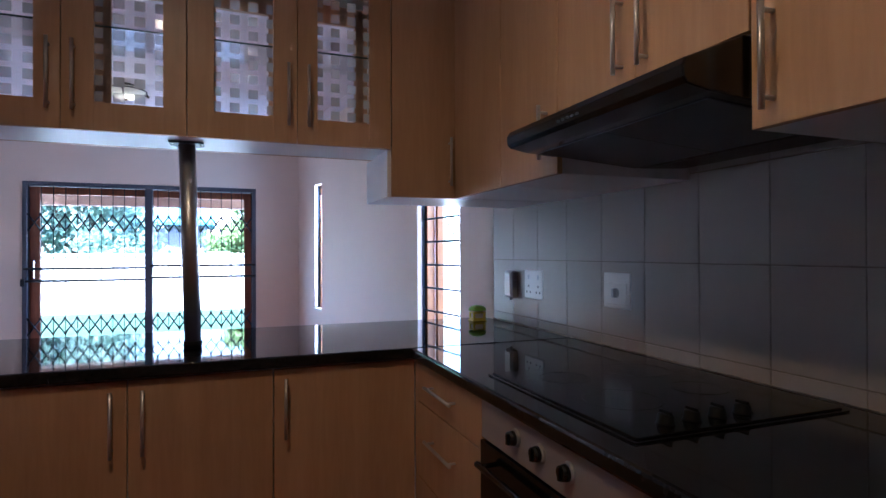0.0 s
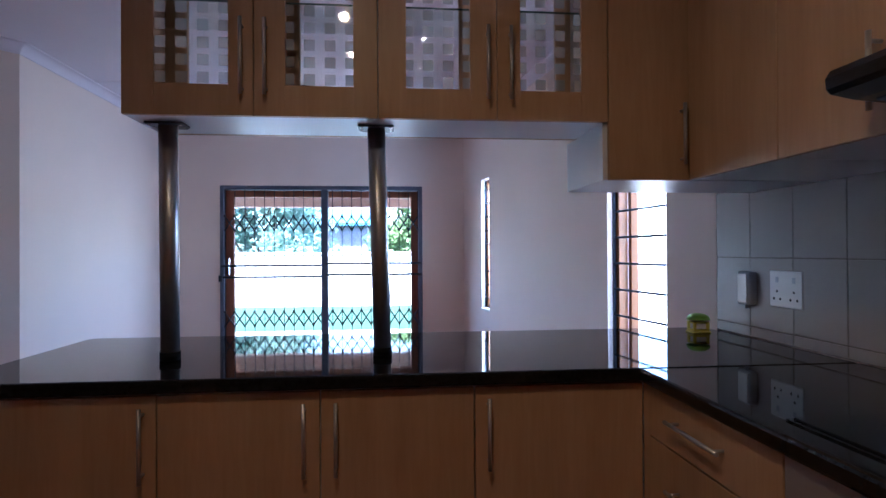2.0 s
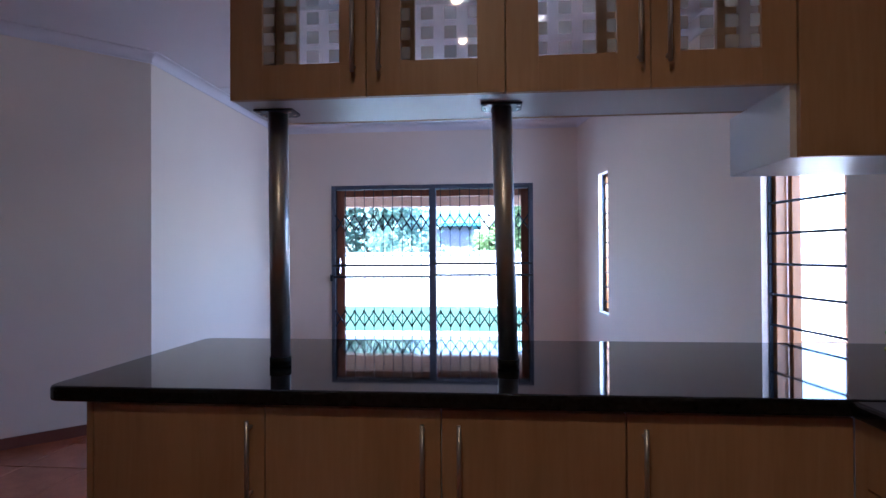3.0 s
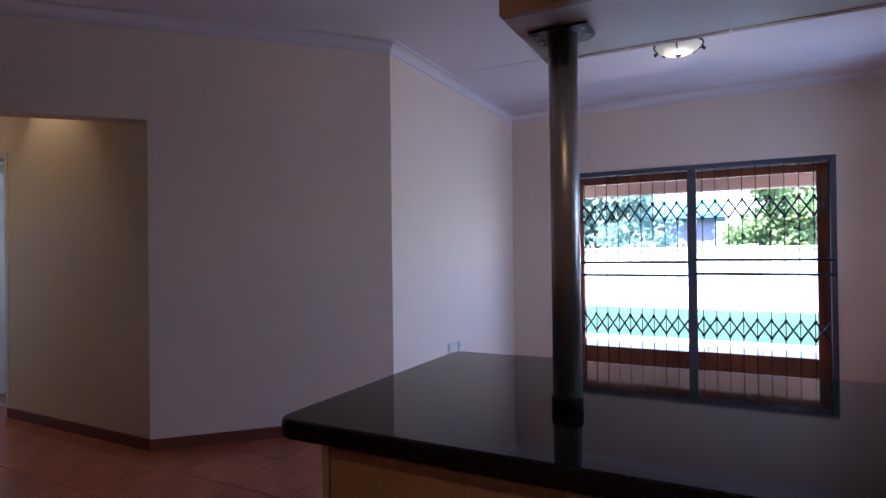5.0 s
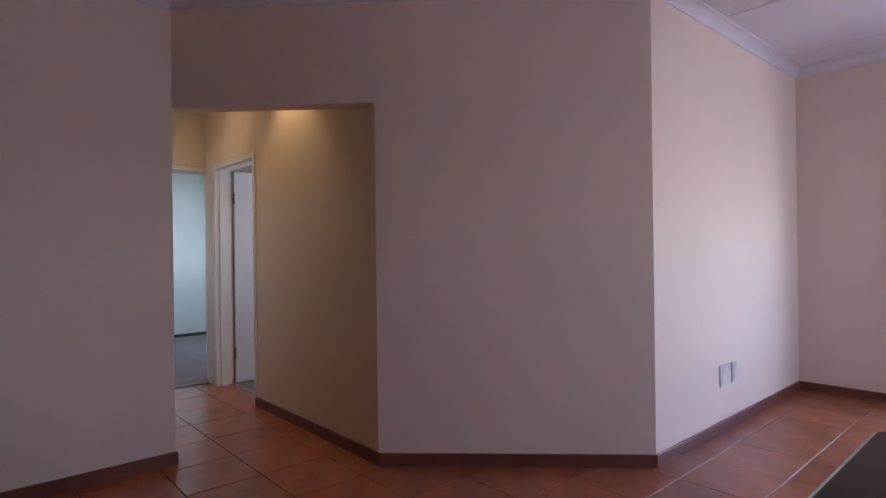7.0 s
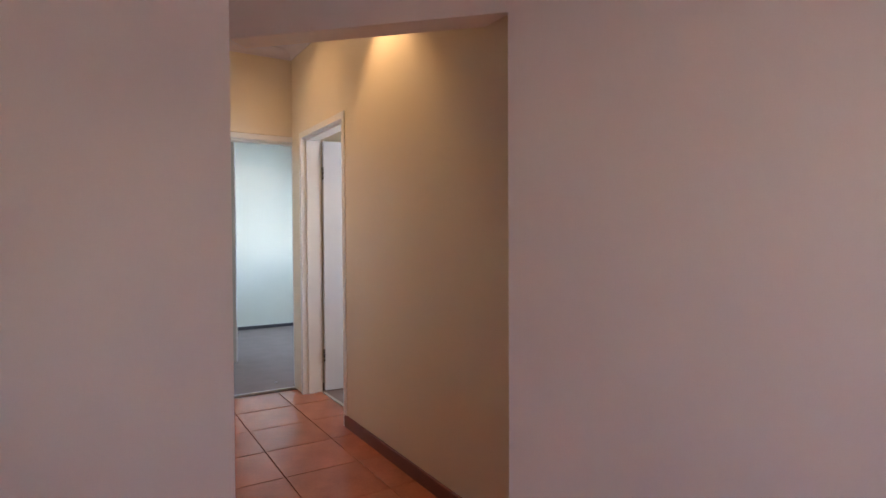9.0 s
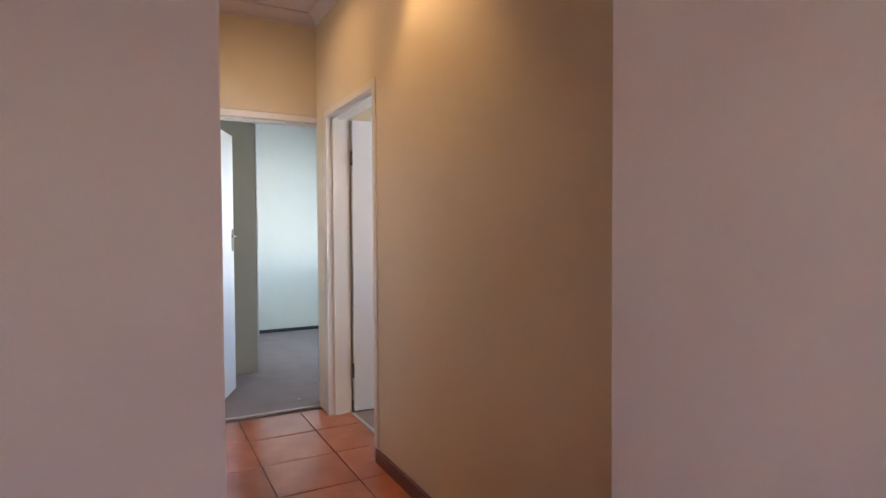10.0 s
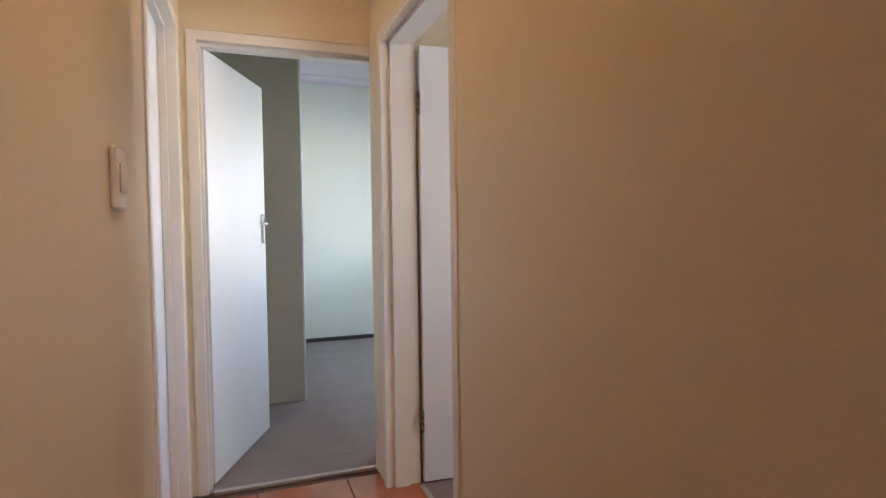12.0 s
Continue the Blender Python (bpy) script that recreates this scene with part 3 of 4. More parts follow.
end_panel = tagged(new("end_panel", mesh_of("end_panel", brick(-1.094, -1.076, DF - 0.001, 2.87, 0.0, 0.862, 0.001), BEECH)), "beech laminate panel closing the counter end", "panel")

FX = 0.93
drawers = thing("drawer_unit", (FX, 1.58, 0), "beech laminate drawer unit beside the oven", "cabinet")
part("body", brick(FX + 0.021, 1.62, 1.581, 2.198, 0.10, 0.862), WHITE_BOARD, drawers)
part("plinth", brick(FX + 0.07, FX + 0.088, 1.581, 2.2, 0, 0.10), BEECH, drawers)
for z0, z1, hz in ((0.70, 0.853, 0.785), (0.405, 0.695, 0.585), (0.105, 0.40, 0.30)):
    d = part("drawer_front", brick(FX, FX + 0.019, 1.583, 2.18, z0, z1, 0.0015), BEECH, drawers)
    bar_handle(d, (FX, 1.77, hz), (FX, 2.03, hz), (-0.03, 0, 0))
part("corner_post", brick(FX + 0.002, FX + 0.02, 2.182, DF + 0.0, 0.105, 0.853), BEECH, drawers)

oven = thing("oven", (FX, 0.87, 0), "built-in oven with steel control panel and black glass door", "oven")
part("body", brick(FX + 0.03, 1.58, 0.875, 1.572, 0.105, 0.86), DARK_STEEL, oven)
part("control_panel", brick(FX - 0.004, FX + 0.03, 0.873, 1.574, 0.742, 0.858, 0.003), PANEL_STEEL, oven, "satin steel control panel")
door_b = prism(bmesh.new(), [(0.875, 0.20), (1.572, 0.20), (1.572, 0.735), (1.40, 0.738), (1.05, 0.738), (0.875, 0.735)], "x", FX - 0.008, FX + 0.028)
door = part("oven_door", door_b, BLACK_GLASS, oven, "black glass oven door")
bar_handle(door, (FX - 0.008, 0.93, 0.685), (FX - 0.008, 1.52, 0.685), (-0.035, 0, 0), 0.009, BLACK, "black bar handle")
part("lower_panel", brick(FX, FX + 0.02, 0.875, 1.572, 0.105, 0.195, 0.002), PANEL_STEEL, oven)
for y in (1.357, 1.235, 1.113):
    knob = part("knob", rod(bmesh.new(), (FX - 0.007, y, 0.805), (FX - 0.028, y, 0.805), 0.020, 24, 0.017), BLACK, oven, "round black knob")
    # Added pale ring that shapes the highlight on the knob's edge.
    part("knob_highlight", rod(bmesh.new(), (FX - 0.004, y, 0.805), (FX - 0.012, y, 0.805), 0.024, 24, 0.022), PANEL_STEEL, knob, "steel ring standing in for the knob's edge highlight")
    part("pointer", brick(FX - 0.034, FX - 0.026, y - 0.004, y + 0.004, 0.790, 0.820, 0.001), BLACK, knob)

right_unit = thing("base_cabinet", (FX, -0.4, 0), "beech laminate base cabinet past the oven", "cabinet")
part("body", brick(FX + 0.021, 1.62, -0.6, 0.868, 0.10, 0.862), WHITE_BOARD, right_unit)
part("plinth", brick(FX + 0.07, FX + 0.088, -0.6, 0.868, 0, 0.10), BEECH, right_unit)
for a, b, hy in ((0.38, 0.868, 0.42), (-0.11, 0.378, 0.33), (-0.6, -0.112, -0.15)):
    d = part("door", brick(FX, FX + 0.019, a + 0.002, b - 0.002, 0.105, 0.853, 0.0015), BEECH, right_unit)
    bar_handle(d, (FX, hy, 0.60), (FX, hy, 0.82), (-0.03, 0, 0))

# worktop: two polished slabs, rounded front edge
top = thing("worktop", (0.9, 2.2, 0.862), "black polished granite worktop on the kitchen units", "worktop")
bm = prism(bmesh.new(), [(-1.205 + 0.045 * (1 - math.cos(k * math.pi / 12)), 2.245 - 0.045 * math.sin(k * math.pi / 12)) for k in range(7)] + [(1.66, 2.2), (1.652, 2.985), (1.630, 3.05), (1.60, 3.095)] + [(-1.16 - 0.045 * math.sin(k * math.pi / 12), 3.05 + 0.045 * math.cos(k * math.pi / 12)) for k in range(7)], "z", 0.8625, TOPZ, 0.009)
part("slab", bm, GRANITE, top)
bm = prism(bmesh.new(), [(0.905, -0.62), (1.662, -0.62), (1.662, 2.197), (0.905, 2.197)], "z", 0.8625, TOPZ - 0.0005, 0.009)
part("slab", bm, GRANITE, top)

hob = thing("hob", (1.0, 1.0, TOPZ), "black ceramic hob with four knobs set in the worktop", "hob")
part("glass_plate", brick(0.99, 1.595, 0.975, 1.63, TOPZ + 0.0005, TOPZ + 0.009, 0.002), BLACK_GLASS, hob)
part("trim", brick(0.98, 1.605, 0.965, 1.64, TOPZ, TOPZ + 0.004, 0.001), BLACK, hob)
for x, y, r in ((1.16, 1.23, 0.10), (1.43, 1.25, 0.075), (1.16, 1.49, 0.075), (1.43, 1.50, 0.10)):
    b = lathe(bmesh.new(), [(r, 0), (r, 0.0003), (r - 0.002, 0.0003), (r - 0.002, 0)], (x, y, TOPZ + 0.009), 40)
    part("cooking_zone", b, BLACK_GLASS, hob, "faint ring of a cooking zone")
for x in (1.115, 1.188, 1.262, 1.337):
    b = lathe(bmesh.new(), [(0.0, 0.022), (0.014, 0.022), (0.017, 0.019), (0.019, 0.004), (0.022, 0.0), (0, 0)], (x, 1.03, TOPZ + 0.009), 20)
    box(b, x - 0.003, x + 0.003, 1.013, 1.047, TOPZ + 0.03, TOPZ + 0.037, 0.001)
    part("knob", b, RUBBER, hob)

# steel poles under the display cabinet
for (bx, by), (tx, ty) in (((-0.652, 2.53), (-0.640, 2.485)), ((0.088, 2.535), (0.070, 2.487))):
    p = thing("support_pole", (bx, by, TOPZ), "brushed steel pole between worktop and wall cabinet", "pole", "poles under the display cabinet")
    part("tube", rod(bmesh.new(), (bx, by, TOPZ + 0.02), (tx, ty, 1.716), 0.0315, 32), STEEL, p)
    part("foot_ring", rod(bmesh.new(), (bx, by, TOPZ), (bx, by, TOPZ + 0.030), 0.0345, 32), RUBBER, p, "black rubber foot ring")
    b = prism(bmesh.new(), [(tx - 0.062, ty - 0.045), (tx + 0.062, ty - 0.045), (tx + 0.062, ty + 0.03), (tx + 0.045, ty + 0.05), (tx - 0.045, ty + 0.05), (tx - 0.062, ty + 0.03)], "z", 1.7155, 1.7215)
    plate = part("top_plate", b, DARK_STEEL, p, "dark steel flange plate")
    for dx in (-0.05, 0.05):
        for dy in (-0.03, 0.01):
            part("screw", rod(bmesh.new(), (tx + dx, ty + dy, 1.7125), (tx + dx, ty + dy, 1.7155), 0.005, 8), CHROME, plate)


# ---------------------------------------------------------------- wall cabinets
UF, UB, UZ, UT = 2.339, 2.66, 1.7225, 2.44
display = thing("display_cabinet", (-0.73, UF, UZ), "beech display cabinet with frosted-square glass doors on both sides", "cabinet")
part("bottom_board", brick(-0.728, 0.850, UF + 0.021, UB - 0.02, UZ, UZ + 0.018), WHITE_BOARD, display, "white underside board")
part("top_board", brick(-0.728, 0.864, UF + 0.021, UB - 0.02, UT - 0.018, UT), WHITE_BOARD, display)
for x in (-0.728, 0.062, 0.832):
    part("side_board", brick(x, x + 0.018, UF + 0.021, UB - 0.02, UZ + 0.018, UT - 0.018), BEECH if x < 0 else WHITE_BOARD, display)
for x0, x1 in ((-0.709, 0.061), (0.081, 0.831)):
    shelf = part("glass_shelf", brick(x0, x1, UF + 0.043, UB - 0.04, 2.105, 2.111), SHELF_GLASS, display, "clear glass shelf")
    part("shelf_edge", brick(x0, x1, UF + 0.040, UF + 0.043, 2.105, 2.111), SHELF_EDGE, shelf, "dark green polished glass edge")
DOORS = ((-0.73, -0.32, -0.63, -0.40, -0.355), (-0.32, 0.08, -0.22, 0.0, -0.28), (0.08, 0.479, 0.173, 0.388, 0.445), (0.479, 0.864, 0.559, 0.771, 0.522))
for face in (0, 1):
    y0 = UF if face == 0 else UB - 0.019
    for a, b, g0, g1, hx in DOORS:
        bm = bmesh.new()
        box(bm, a + 0.0015, g0, y0, y0 + 0.019, UZ - 0.001, UT, 0.001)
        box(bm, g1, b - 0.0015, y0, y0 + 0.019, UZ - 0.001, UT, 0.001)
        box(bm, g0, g1, y0 + 0.0005, y0 + 0.0185, UZ - 0.001, 1.822)
        box(bm, g0, g1, y0 + 0.0005, y0 + 0.0185, 2.34, UT)
        d = part("door", bm, BEECH, display, "beech framed glass door")
        pb = brick(-(g1 - g0) / 2 - 0.004, (g1 - g0) / 2 + 0.004, -0.002, 0.002, 0, 0.526)
        pane = part("pane", pb, ETCHED if face == 0 else GLASS, d, "clear glass with frosted squares" if face == 0 else "clear glass")
        pane.matrix_basis = Matrix.Translation(((g0 + g1) / 2, y0 + 0.011, 1.818))
        if face == 0:
            bar_handle(d, (hx, y0, 1.785), (hx, y0, 2.03), (0, -0.03, 0))

RX = 1.152


def wall_unit(y0, y1, z0, doors, label):
    u = thing("wall_cabinet", (RX, y0, z0), label, "cabinet", "wall cabinets over the worktop")
    part("body", brick(RX + 0.021, 1.666, y0 + 0.001, y1 - 0.001, z0, UT), WHITE_BOARD, u, "white board carcass")
    for a, b, hy, h0, h1 in doors:
        d = part("door", brick(RX, RX + 0.019, a + 0.0015, b - 0.0015, z0 - 0.001, UT, 0.0015), BEECH, u, "pale beech laminate door")
        if hy is not None:
            bar_handle(d, (RX, hy, h0), (RX, hy, h1), (-0.03, 0, 0))
    return u


corner = thing("corner_wall_cabinet", (0.866, UF, 1.524), "beech corner wall cabinet with white sides", "cabinet")
part("body", brick(0.852, 1.655, UF + 0.021, 2.745, 1.524, UZ - 0.0005), WHITE_BOARD, corner, "white board carcass")
part("upper_body", brick(0.868, 1.666, UF + 0.021, 2.664, UZ, UT), WHITE_BOARD, corner, "white board carcass")
d = part("door", brick(0.868, RX + 0.018, UF, UF + 0.019, 1.523, UT, 0.0015), BEECH, corner)
bar_handle(d, (1.125, UF, 1.575), (1.125, UF, 1.785), (0, -0.03, 0))
wall_unit(1.892, UF - 0.002, 1.524, [(1.892, UF - 0.002, None, 0, 0)], "beech laminate wall cabinet with a blank panel")
wall_unit(1.512, 1.890, 1.524, [(1.512, 1.890, 1.572, 1.572, 1.74)], "beech laminate wall cabinet beside the hood")
wall_unit(0.846, 1.510, 1.705, [(1.167, 1.510, 1.212, 1.726, 1.93), (0.846, 1.165, 1.124, 1.724, 1.93)], "beech laminate cabinet with two doors over the hood")
wall_unit(0.20, 0.844, 1.515, [(0.20, 0.844, 0.797, 1.54, 1.742)], "beech laminate wall cabinet past the hood")

hood = thing("cooker_hood", (1.0, 0.85, 1.55), "black slim cooker hood under the wall cabinet", "cooker hood")
bm = prism(bmesh.new(), [(1.008, 1.592), (0.998, 1.602), (0.996, 1.624), (1.006, 1.640), (1.148, 1.698), (1.64, 1.703), (1.64, 1.562), (1.47, 1.553), (1.06, 1.583)], "y", 0.852, 1.542, 0.004)
part("body", bm, BLACK, hood)
for y in (0.885, 1.2035):
    b = prism(bmesh.new(), [(1.09, 1.5805), (1.44, 1.5540), (1.44, 1.5515), (1.09, 1.5780)], "y", y, y + 0.3165, 0.001)
    part("filter", b, DARK_STEEL, hood, "grey metal grease filter")
for i in range(5):
    y = 1.175 + 0.020 * i
    part("button", brick(0.993, 0.999, y, y + 0.011, 1.609, 1.614, 0.001), MESH_GREY, hood)

# ---------------------------------------------------------------- small things on the kitchen wall and worktop
TX = 1.667
sock = thing("wall_socket", (TX, 2.57, 1.12), "white double plug socket on the tiled wall", "socket")
part("plate", brick(TX - 0.012, TX, 2.445, 2.628, 1.051, 1.197, 0.004), WHITE_PLASTIC, sock)
for y in (2.49, 2.583):
    b = bmesh.new()
    for dy, dz in ((-0.018, 0), (0.018, 0), (0, 0.03)):
        rod(b, (TX - 0.0128, y + dy, 1.085 + dz), (TX - 0.011, y + dy, 1.085 + dz), 0.0055, 10)
    part("pin_holes", b, DARK_HOLE, sock)
    part("rocker_switch", brick(TX - 0.0135, TX - 0.011, y - 0.008, y + 0.008, 1.15, 1.172, 0.0005), GREY_PLASTIC, sock)
iso = thing("isolator_switch", (TX, 1.885, 1.13), "white stove isolator switch on the tiled wall", "switch")
part("plate", brick(TX - 0.012, TX, 1.803, 1.968, 1.063, 1.204, 0.004), WHITE_PLASTIC, iso)
part("inner_plate", brick(TX - 0.016, TX - 0.011, 1.822, 1.95, 1.078, 1.165, 0.002), WHITE_PLASTIC, iso)
b = rod(bmesh.new(), (TX - 0.02, 1.885, 1.125), (TX - 0.015, 1.885, 1.125), 0.02, 20)
box(b, TX - 0.034, TX - 0.018, 1.878, 1.892, 1.108, 1.142, 0.002)
part("toggle", b, GREY_PLASTIC, iso)
disp = thing("soap_dispenser", (TX, 2.83, 1.04), "white box dispenser fixed to the tiled wall", "dispenser")
part("casing", brick(TX - 0.04, TX, 2.712, 2.805, 1.045, 1.188, 0.012, 3), GREY_PLASTIC, disp)
part("cover", brick(TX - 0.045, TX - 0.039, 2.728, 2.790, 1.055, 1.178, 0.002), WHITE_PLASTIC, disp)
part("nozzle", rod(bmesh.new(), (TX - 0.025, 2.758, 1.03), (TX - 0.025, 2.758, 1.046), 0.008, 10), GREY_PLASTIC, disp)

house = thing("toy_house", (1.52, 2.925, TOPZ), "small yellow plastic house with green domed roof on the worktop", "ornament")
hx, hy = 1.52, 2.925
part("base", brick(hx - 0.0429, hx + 0.0429, hy - 0.0351, hy + 0.0351, TOPZ, TOPZ + 0.0078, 0.003), YELLOW_PLASTIC, house)
bm = bmesh.new()
for sx in (-1, 1):
    for sy in (-1, 1):
        box(bm, hx + sx * 0.0312 - 0.0062, hx + sx * 0.0312 + 0.0062, hy + sy * 0.0250 - 0.0062, hy + sy * 0.0250 + 0.0062, TOPZ + 0.0078, TOPZ + 0.0484, 0.002)
box(bm, hx - 0.0374, hx + 0.0374, hy - 0.0312, hy + 0.0312, TOPZ + 0.0078, TOPZ + 0.0172, 0.002)
box(bm, hx - 0.0374, hx + 0.0374, hy - 0.0312, hy + 0.0312, TOPZ + 0.0429, TOPZ + 0.0499, 0.002)
part("walls", bm, YELLOW_PLASTIC, house)
part("window_panel", brick(hx - 0.0281, hx + 0.0281, hy - 0.0218, hy + 0.0218, TOPZ + 0.0156, TOPZ + 0.0437, 0.002), WHITE_PLASTIC, house)
part("roof", lathe(bmesh.new(), [(0.050, 0), (0.050, 0.006), (0.044, 0.017), (0.030, 0.025), (0.012, 0.029), (0.0, 0.0295), (0.0, 0)], (hx, hy, TOPZ + 0.058), 20), GREEN_PLASTIC, house)

# sockets in the dining area
for y0, y1, z0, z1, n in ((5.636, 5.795, 0.305, 0.452, 2), (5.835, 5.93, 0.31, 0.45, 1)):
    s = thing("wall_socket", (-2.53, (y0 + y1) / 2, 0.38), "white plug socket low on the plastered wall", "socket", "sockets in the dining area")
    part("plate", brick(-2.53, -2.518, y0, y1, z0, z1, 0.004), WHITE_PLASTIC, s)
    part("face", brick(-2.519, -2.514, y0 + 0.015, y1 - 0.015, z0 + 0.015, z1 - 0.015, 0.002), WHITE_PLASTIC, s)
    for i in range(n):
        yy = y0 + (y1 - y0) * (i + 0.5) / n
        part("rocker_switch", brick(-2.515, -2.509, yy - 0.012, yy + 0.012, z1 - 0.05, z1 - 0.022, 0.002), WHITE_PLASTIC, s)


def dome_lamp(at, label):
    u = thing("ceiling_lamp", at, label, "ceiling lamp")

    def turned(profile, sides=40):
        return lathe(bmesh.new(), [(0.81 * r, 0.81 * h) for r, h in profile], at, sides)

    def place(a, r, h):
        return at[0] + 0.81 * r * math.cos(a), at[1] + 0.81 * r * math.sin(a), at[2] + 0.81 * h
    part("ceiling_plate", turned([(0.0, 0), (0.11, 0), (0.11, -0.02), (0.09, -0.035), (0.0, -0.035)]), BRONZE, u, "dark bronze ceiling plate")
    part("glass_bowl", turned([(0.185, -0.045), (0.20, -0.05), (0.195, -0.07), (0.165, -0.11), (0.11, -0.14), (0.05, -0.153), (0.0, -0.156)]), LAMP_GLASS, u, "frosted cream glass bowl")
    part("ring", turned([(0.203, -0.058), (0.212, -0.062), (0.212, -0.07), (0.203, -0.074), (0.196, -0.066), (0.203, -0.058)]), BRONZE, u)
    for k in range(3):
        a = 2 * math.pi * (k + 0.25) / 3
        b = bmesh.new()
        for p, q in (((0.1, -0.012), (0.21, -0.03)), ((0.21, -0.03), (0.235, -0.085)), ((0.235, -0.085), (0.205, -0.08)), ((0.205, -0.072), (0.14, -0.132))):
            rod(b, place(a, *p), place(a, *q), 0.006, 8)
        rod(b, place(a, 0.238, -0.075), place(a, 0.238, -0.1), 0.012, 10, 0.007)
        part("clip", b, BRONZE, u)
    part("finial", turned([(0.0, -0.178), (0.014, -0.172), (0.019, -0.164), (0.027, -0.157), (0.027, -0.153), (0, -0.153)], 16), BRONZE, u)
    return u


dome_lamp((-0.65, 5.70, CEIL), "dark bronze ceiling lamp with frosted glass bowl in dining area")

# two lit spot heads on a ceiling bar, mirrored in the glass doors
spots = thing("spotlight_bar", (0.1, 0.7, CEIL), "lit steel ceiling spotlight bar with two heads in the kitchen", "spotlight")
heads = [Vector(h[0]) for h in SPOT_HEADS]
b = rod(bmesh.new(), heads[0].xy.to_3d() + Vector((0, 0, CEIL - 0.012)), heads[1].xy.to_3d() + Vector((0, 0, CEIL - 0.012)), 0.012, 12)
part("bar", b, CHROME, spots)
for at, aim, watts, cone in SPOT_HEADS:
    p, d = Vector(at), (Vector(aim) - Vector(at)).normalized()
    part("stem", rod(bmesh.new(), (p.x, p.y, CEIL - 0.012), p - d * 0.03, 0.006, 8), CHROME, spots)
    m = Matrix.Translation(p) @ d.to_track_quat("Z", "Y").to_matrix().to_4x4()
    b = lathe(bmesh.new(), [(0.0, -0.07), (0.018, -0.07), (0.026, -0.05), (0.038, -0.004), (0.040, 0.0), (0.036, -0.002), (0.024, -0.04), (0.0, -0.05)], sides=24)
    b.transform(m)
    head = part("head", b, CHROME, spots)
    b = lathe(bmesh.new(), [(0.0, 0.014), (0.012, 0.010), (0.018, -0.004), (0.018, -0.03), (0.0, -0.03)], sides=20)
    b.transform(m)
    part("bulb", b, SPOT_BULB, head, "lit bulb")

for x, y in ((-4.72, 3.46), (-5.75, 3.2)):
    down = thing("downlight", (x, y, CEIL), "small lit downlight in the passage ceiling", "downlight", "passage downlights")
    part("trim_ring", lathe(bmesh.new(), [(0.055, 0), (0.055, -0.006), (0.038, -0.008), (0.036, 0)], (x, y, CEIL), 24), CHROME, down)
    part("bulb", lathe(bmesh.new(), [(0.0, -0.003), (0.034, -0.003), (0.034, 0)], (x, y, CEIL), 20), DOWNLIGHT, down, "lit bulb")


# ---------------------------------------------------------------- passage doors
def steel_frame(name, m, width, height, depth, label):
    """Pressed steel door frame: opening width along local x, wall depth along local y, rebated."""
    u = thing(name, m.translation, label, "door frame", kind="structure")
    a, r = 0.045, 0.05
    for sx in (0, 1):
        b = bmesh.new()
        for p0, p1, q0, q1 in ((-a, 0.0, -0.007, -0.0005), (-a, 0.0, depth + 0.0005, depth + 0.007), (-0.0175, 0.0, -0.0005, depth + 0.0005), (0.0, 0.014, 0.035, depth - r)):
            x0, x1 = (width - p1, width - p0) if sx else (p0, p1)
            box(b, x0, x1, q0, q1, 0, height + 0.002)
        b.transform(m)
        part("jamb", b, FRAME_PAINT, u, "cream gloss painted steel jamb")
    b = bmesh.new()
    box(b, -a, width + a, -0.007, -0.0005, height + 0.002, height + a)
    box(b, -a, width + a, depth + 0.0005, depth + 0.007, height + 0.002, height + a)
    box(b, -0.0175, width + 0.0175, -0.0005, depth + 0.0005, height + 0.002, height + 0.0175)
    box(b, 0.014, width - 0.014, 0.035, depth - r, height - 0.014, height + 0.002)
    b.transform(m)
    part("head", b, FRAME_PAINT, u)
    return u


def leaf(name, m, width, label, handle, kind="structure", hinges=True):
    """A flush door leaf hinged on local z at the origin; it runs along local x, thickness along local y."""
    u = thing(name, m.translation, label, "door", kind=kind)
    b = brick(0.003, width - 0.003, 0, 0.04, 0.012, 2.03, 0.002)
    b.transform(m)
    part("panel", b, DOOR_PAINT, u)
    if handle:
        for side in (-1, 1):
            yb = 0 if side < 0 else 0.04
            b = brick(width - 0.075, width - 0.035, min(yb, yb + side * 0.006), max(yb, yb + side * 0.006), 1.12, 1.29, 0.003)
            rod(b, (width - 0.055, yb, 1.235), (width - 0.055, yb + side * 0.05, 1.235), 0.008, 10)
            rod(b, (width - 0.05, yb + side * 0.045, 1.235), (width - 0.17, yb + side * 0.045, 1.235), 0.008, 10)
            b.transform(m)
            part("lever_handle", b, CHROME, u, "chrome lever handle")
    if hinges:
        for z in (0.25, 1.72):
            b = bmesh.new()
            for i in range(3):
                rod(b, (-0.004, -0.006, z + 0.034 * i), (-0.004, -0.006, z + 0.034 * i + 0.03), 0.008, 8)
            b.transform(m)
            part("hinge", b, HINGE, u)
    return u


# end of the passage: open bedroom door
steel_frame("door_frame_1", Matrix.Translation((-6.53, 2.86, 0)) @ Matrix.Rotation(radians(90), 4, "Z"), 0.815, 2.04, 0.15, "cream painted steel door frame at the passage end")
leaf("door_1", Matrix.Translation((-6.60, 2.885, 0)) @ Matrix.Rotation(radians(158), 4, "Z"), 0.745, "white painted flush door standing open into the bedroom", True, hinges=False)
# side room: open door
steel_frame("door_frame_2", Matrix.Translation((-6.285, 3.635, 0)), 0.86, 2.04, 0.15, "cream painted steel door frame of the side room")
leaf("door_2", Matrix.Translation((-6.258, 3.800, 0)) @ Matrix.Rotation(radians(86), 4, "Z"), 0.80, "white painted flush door standing open", False)
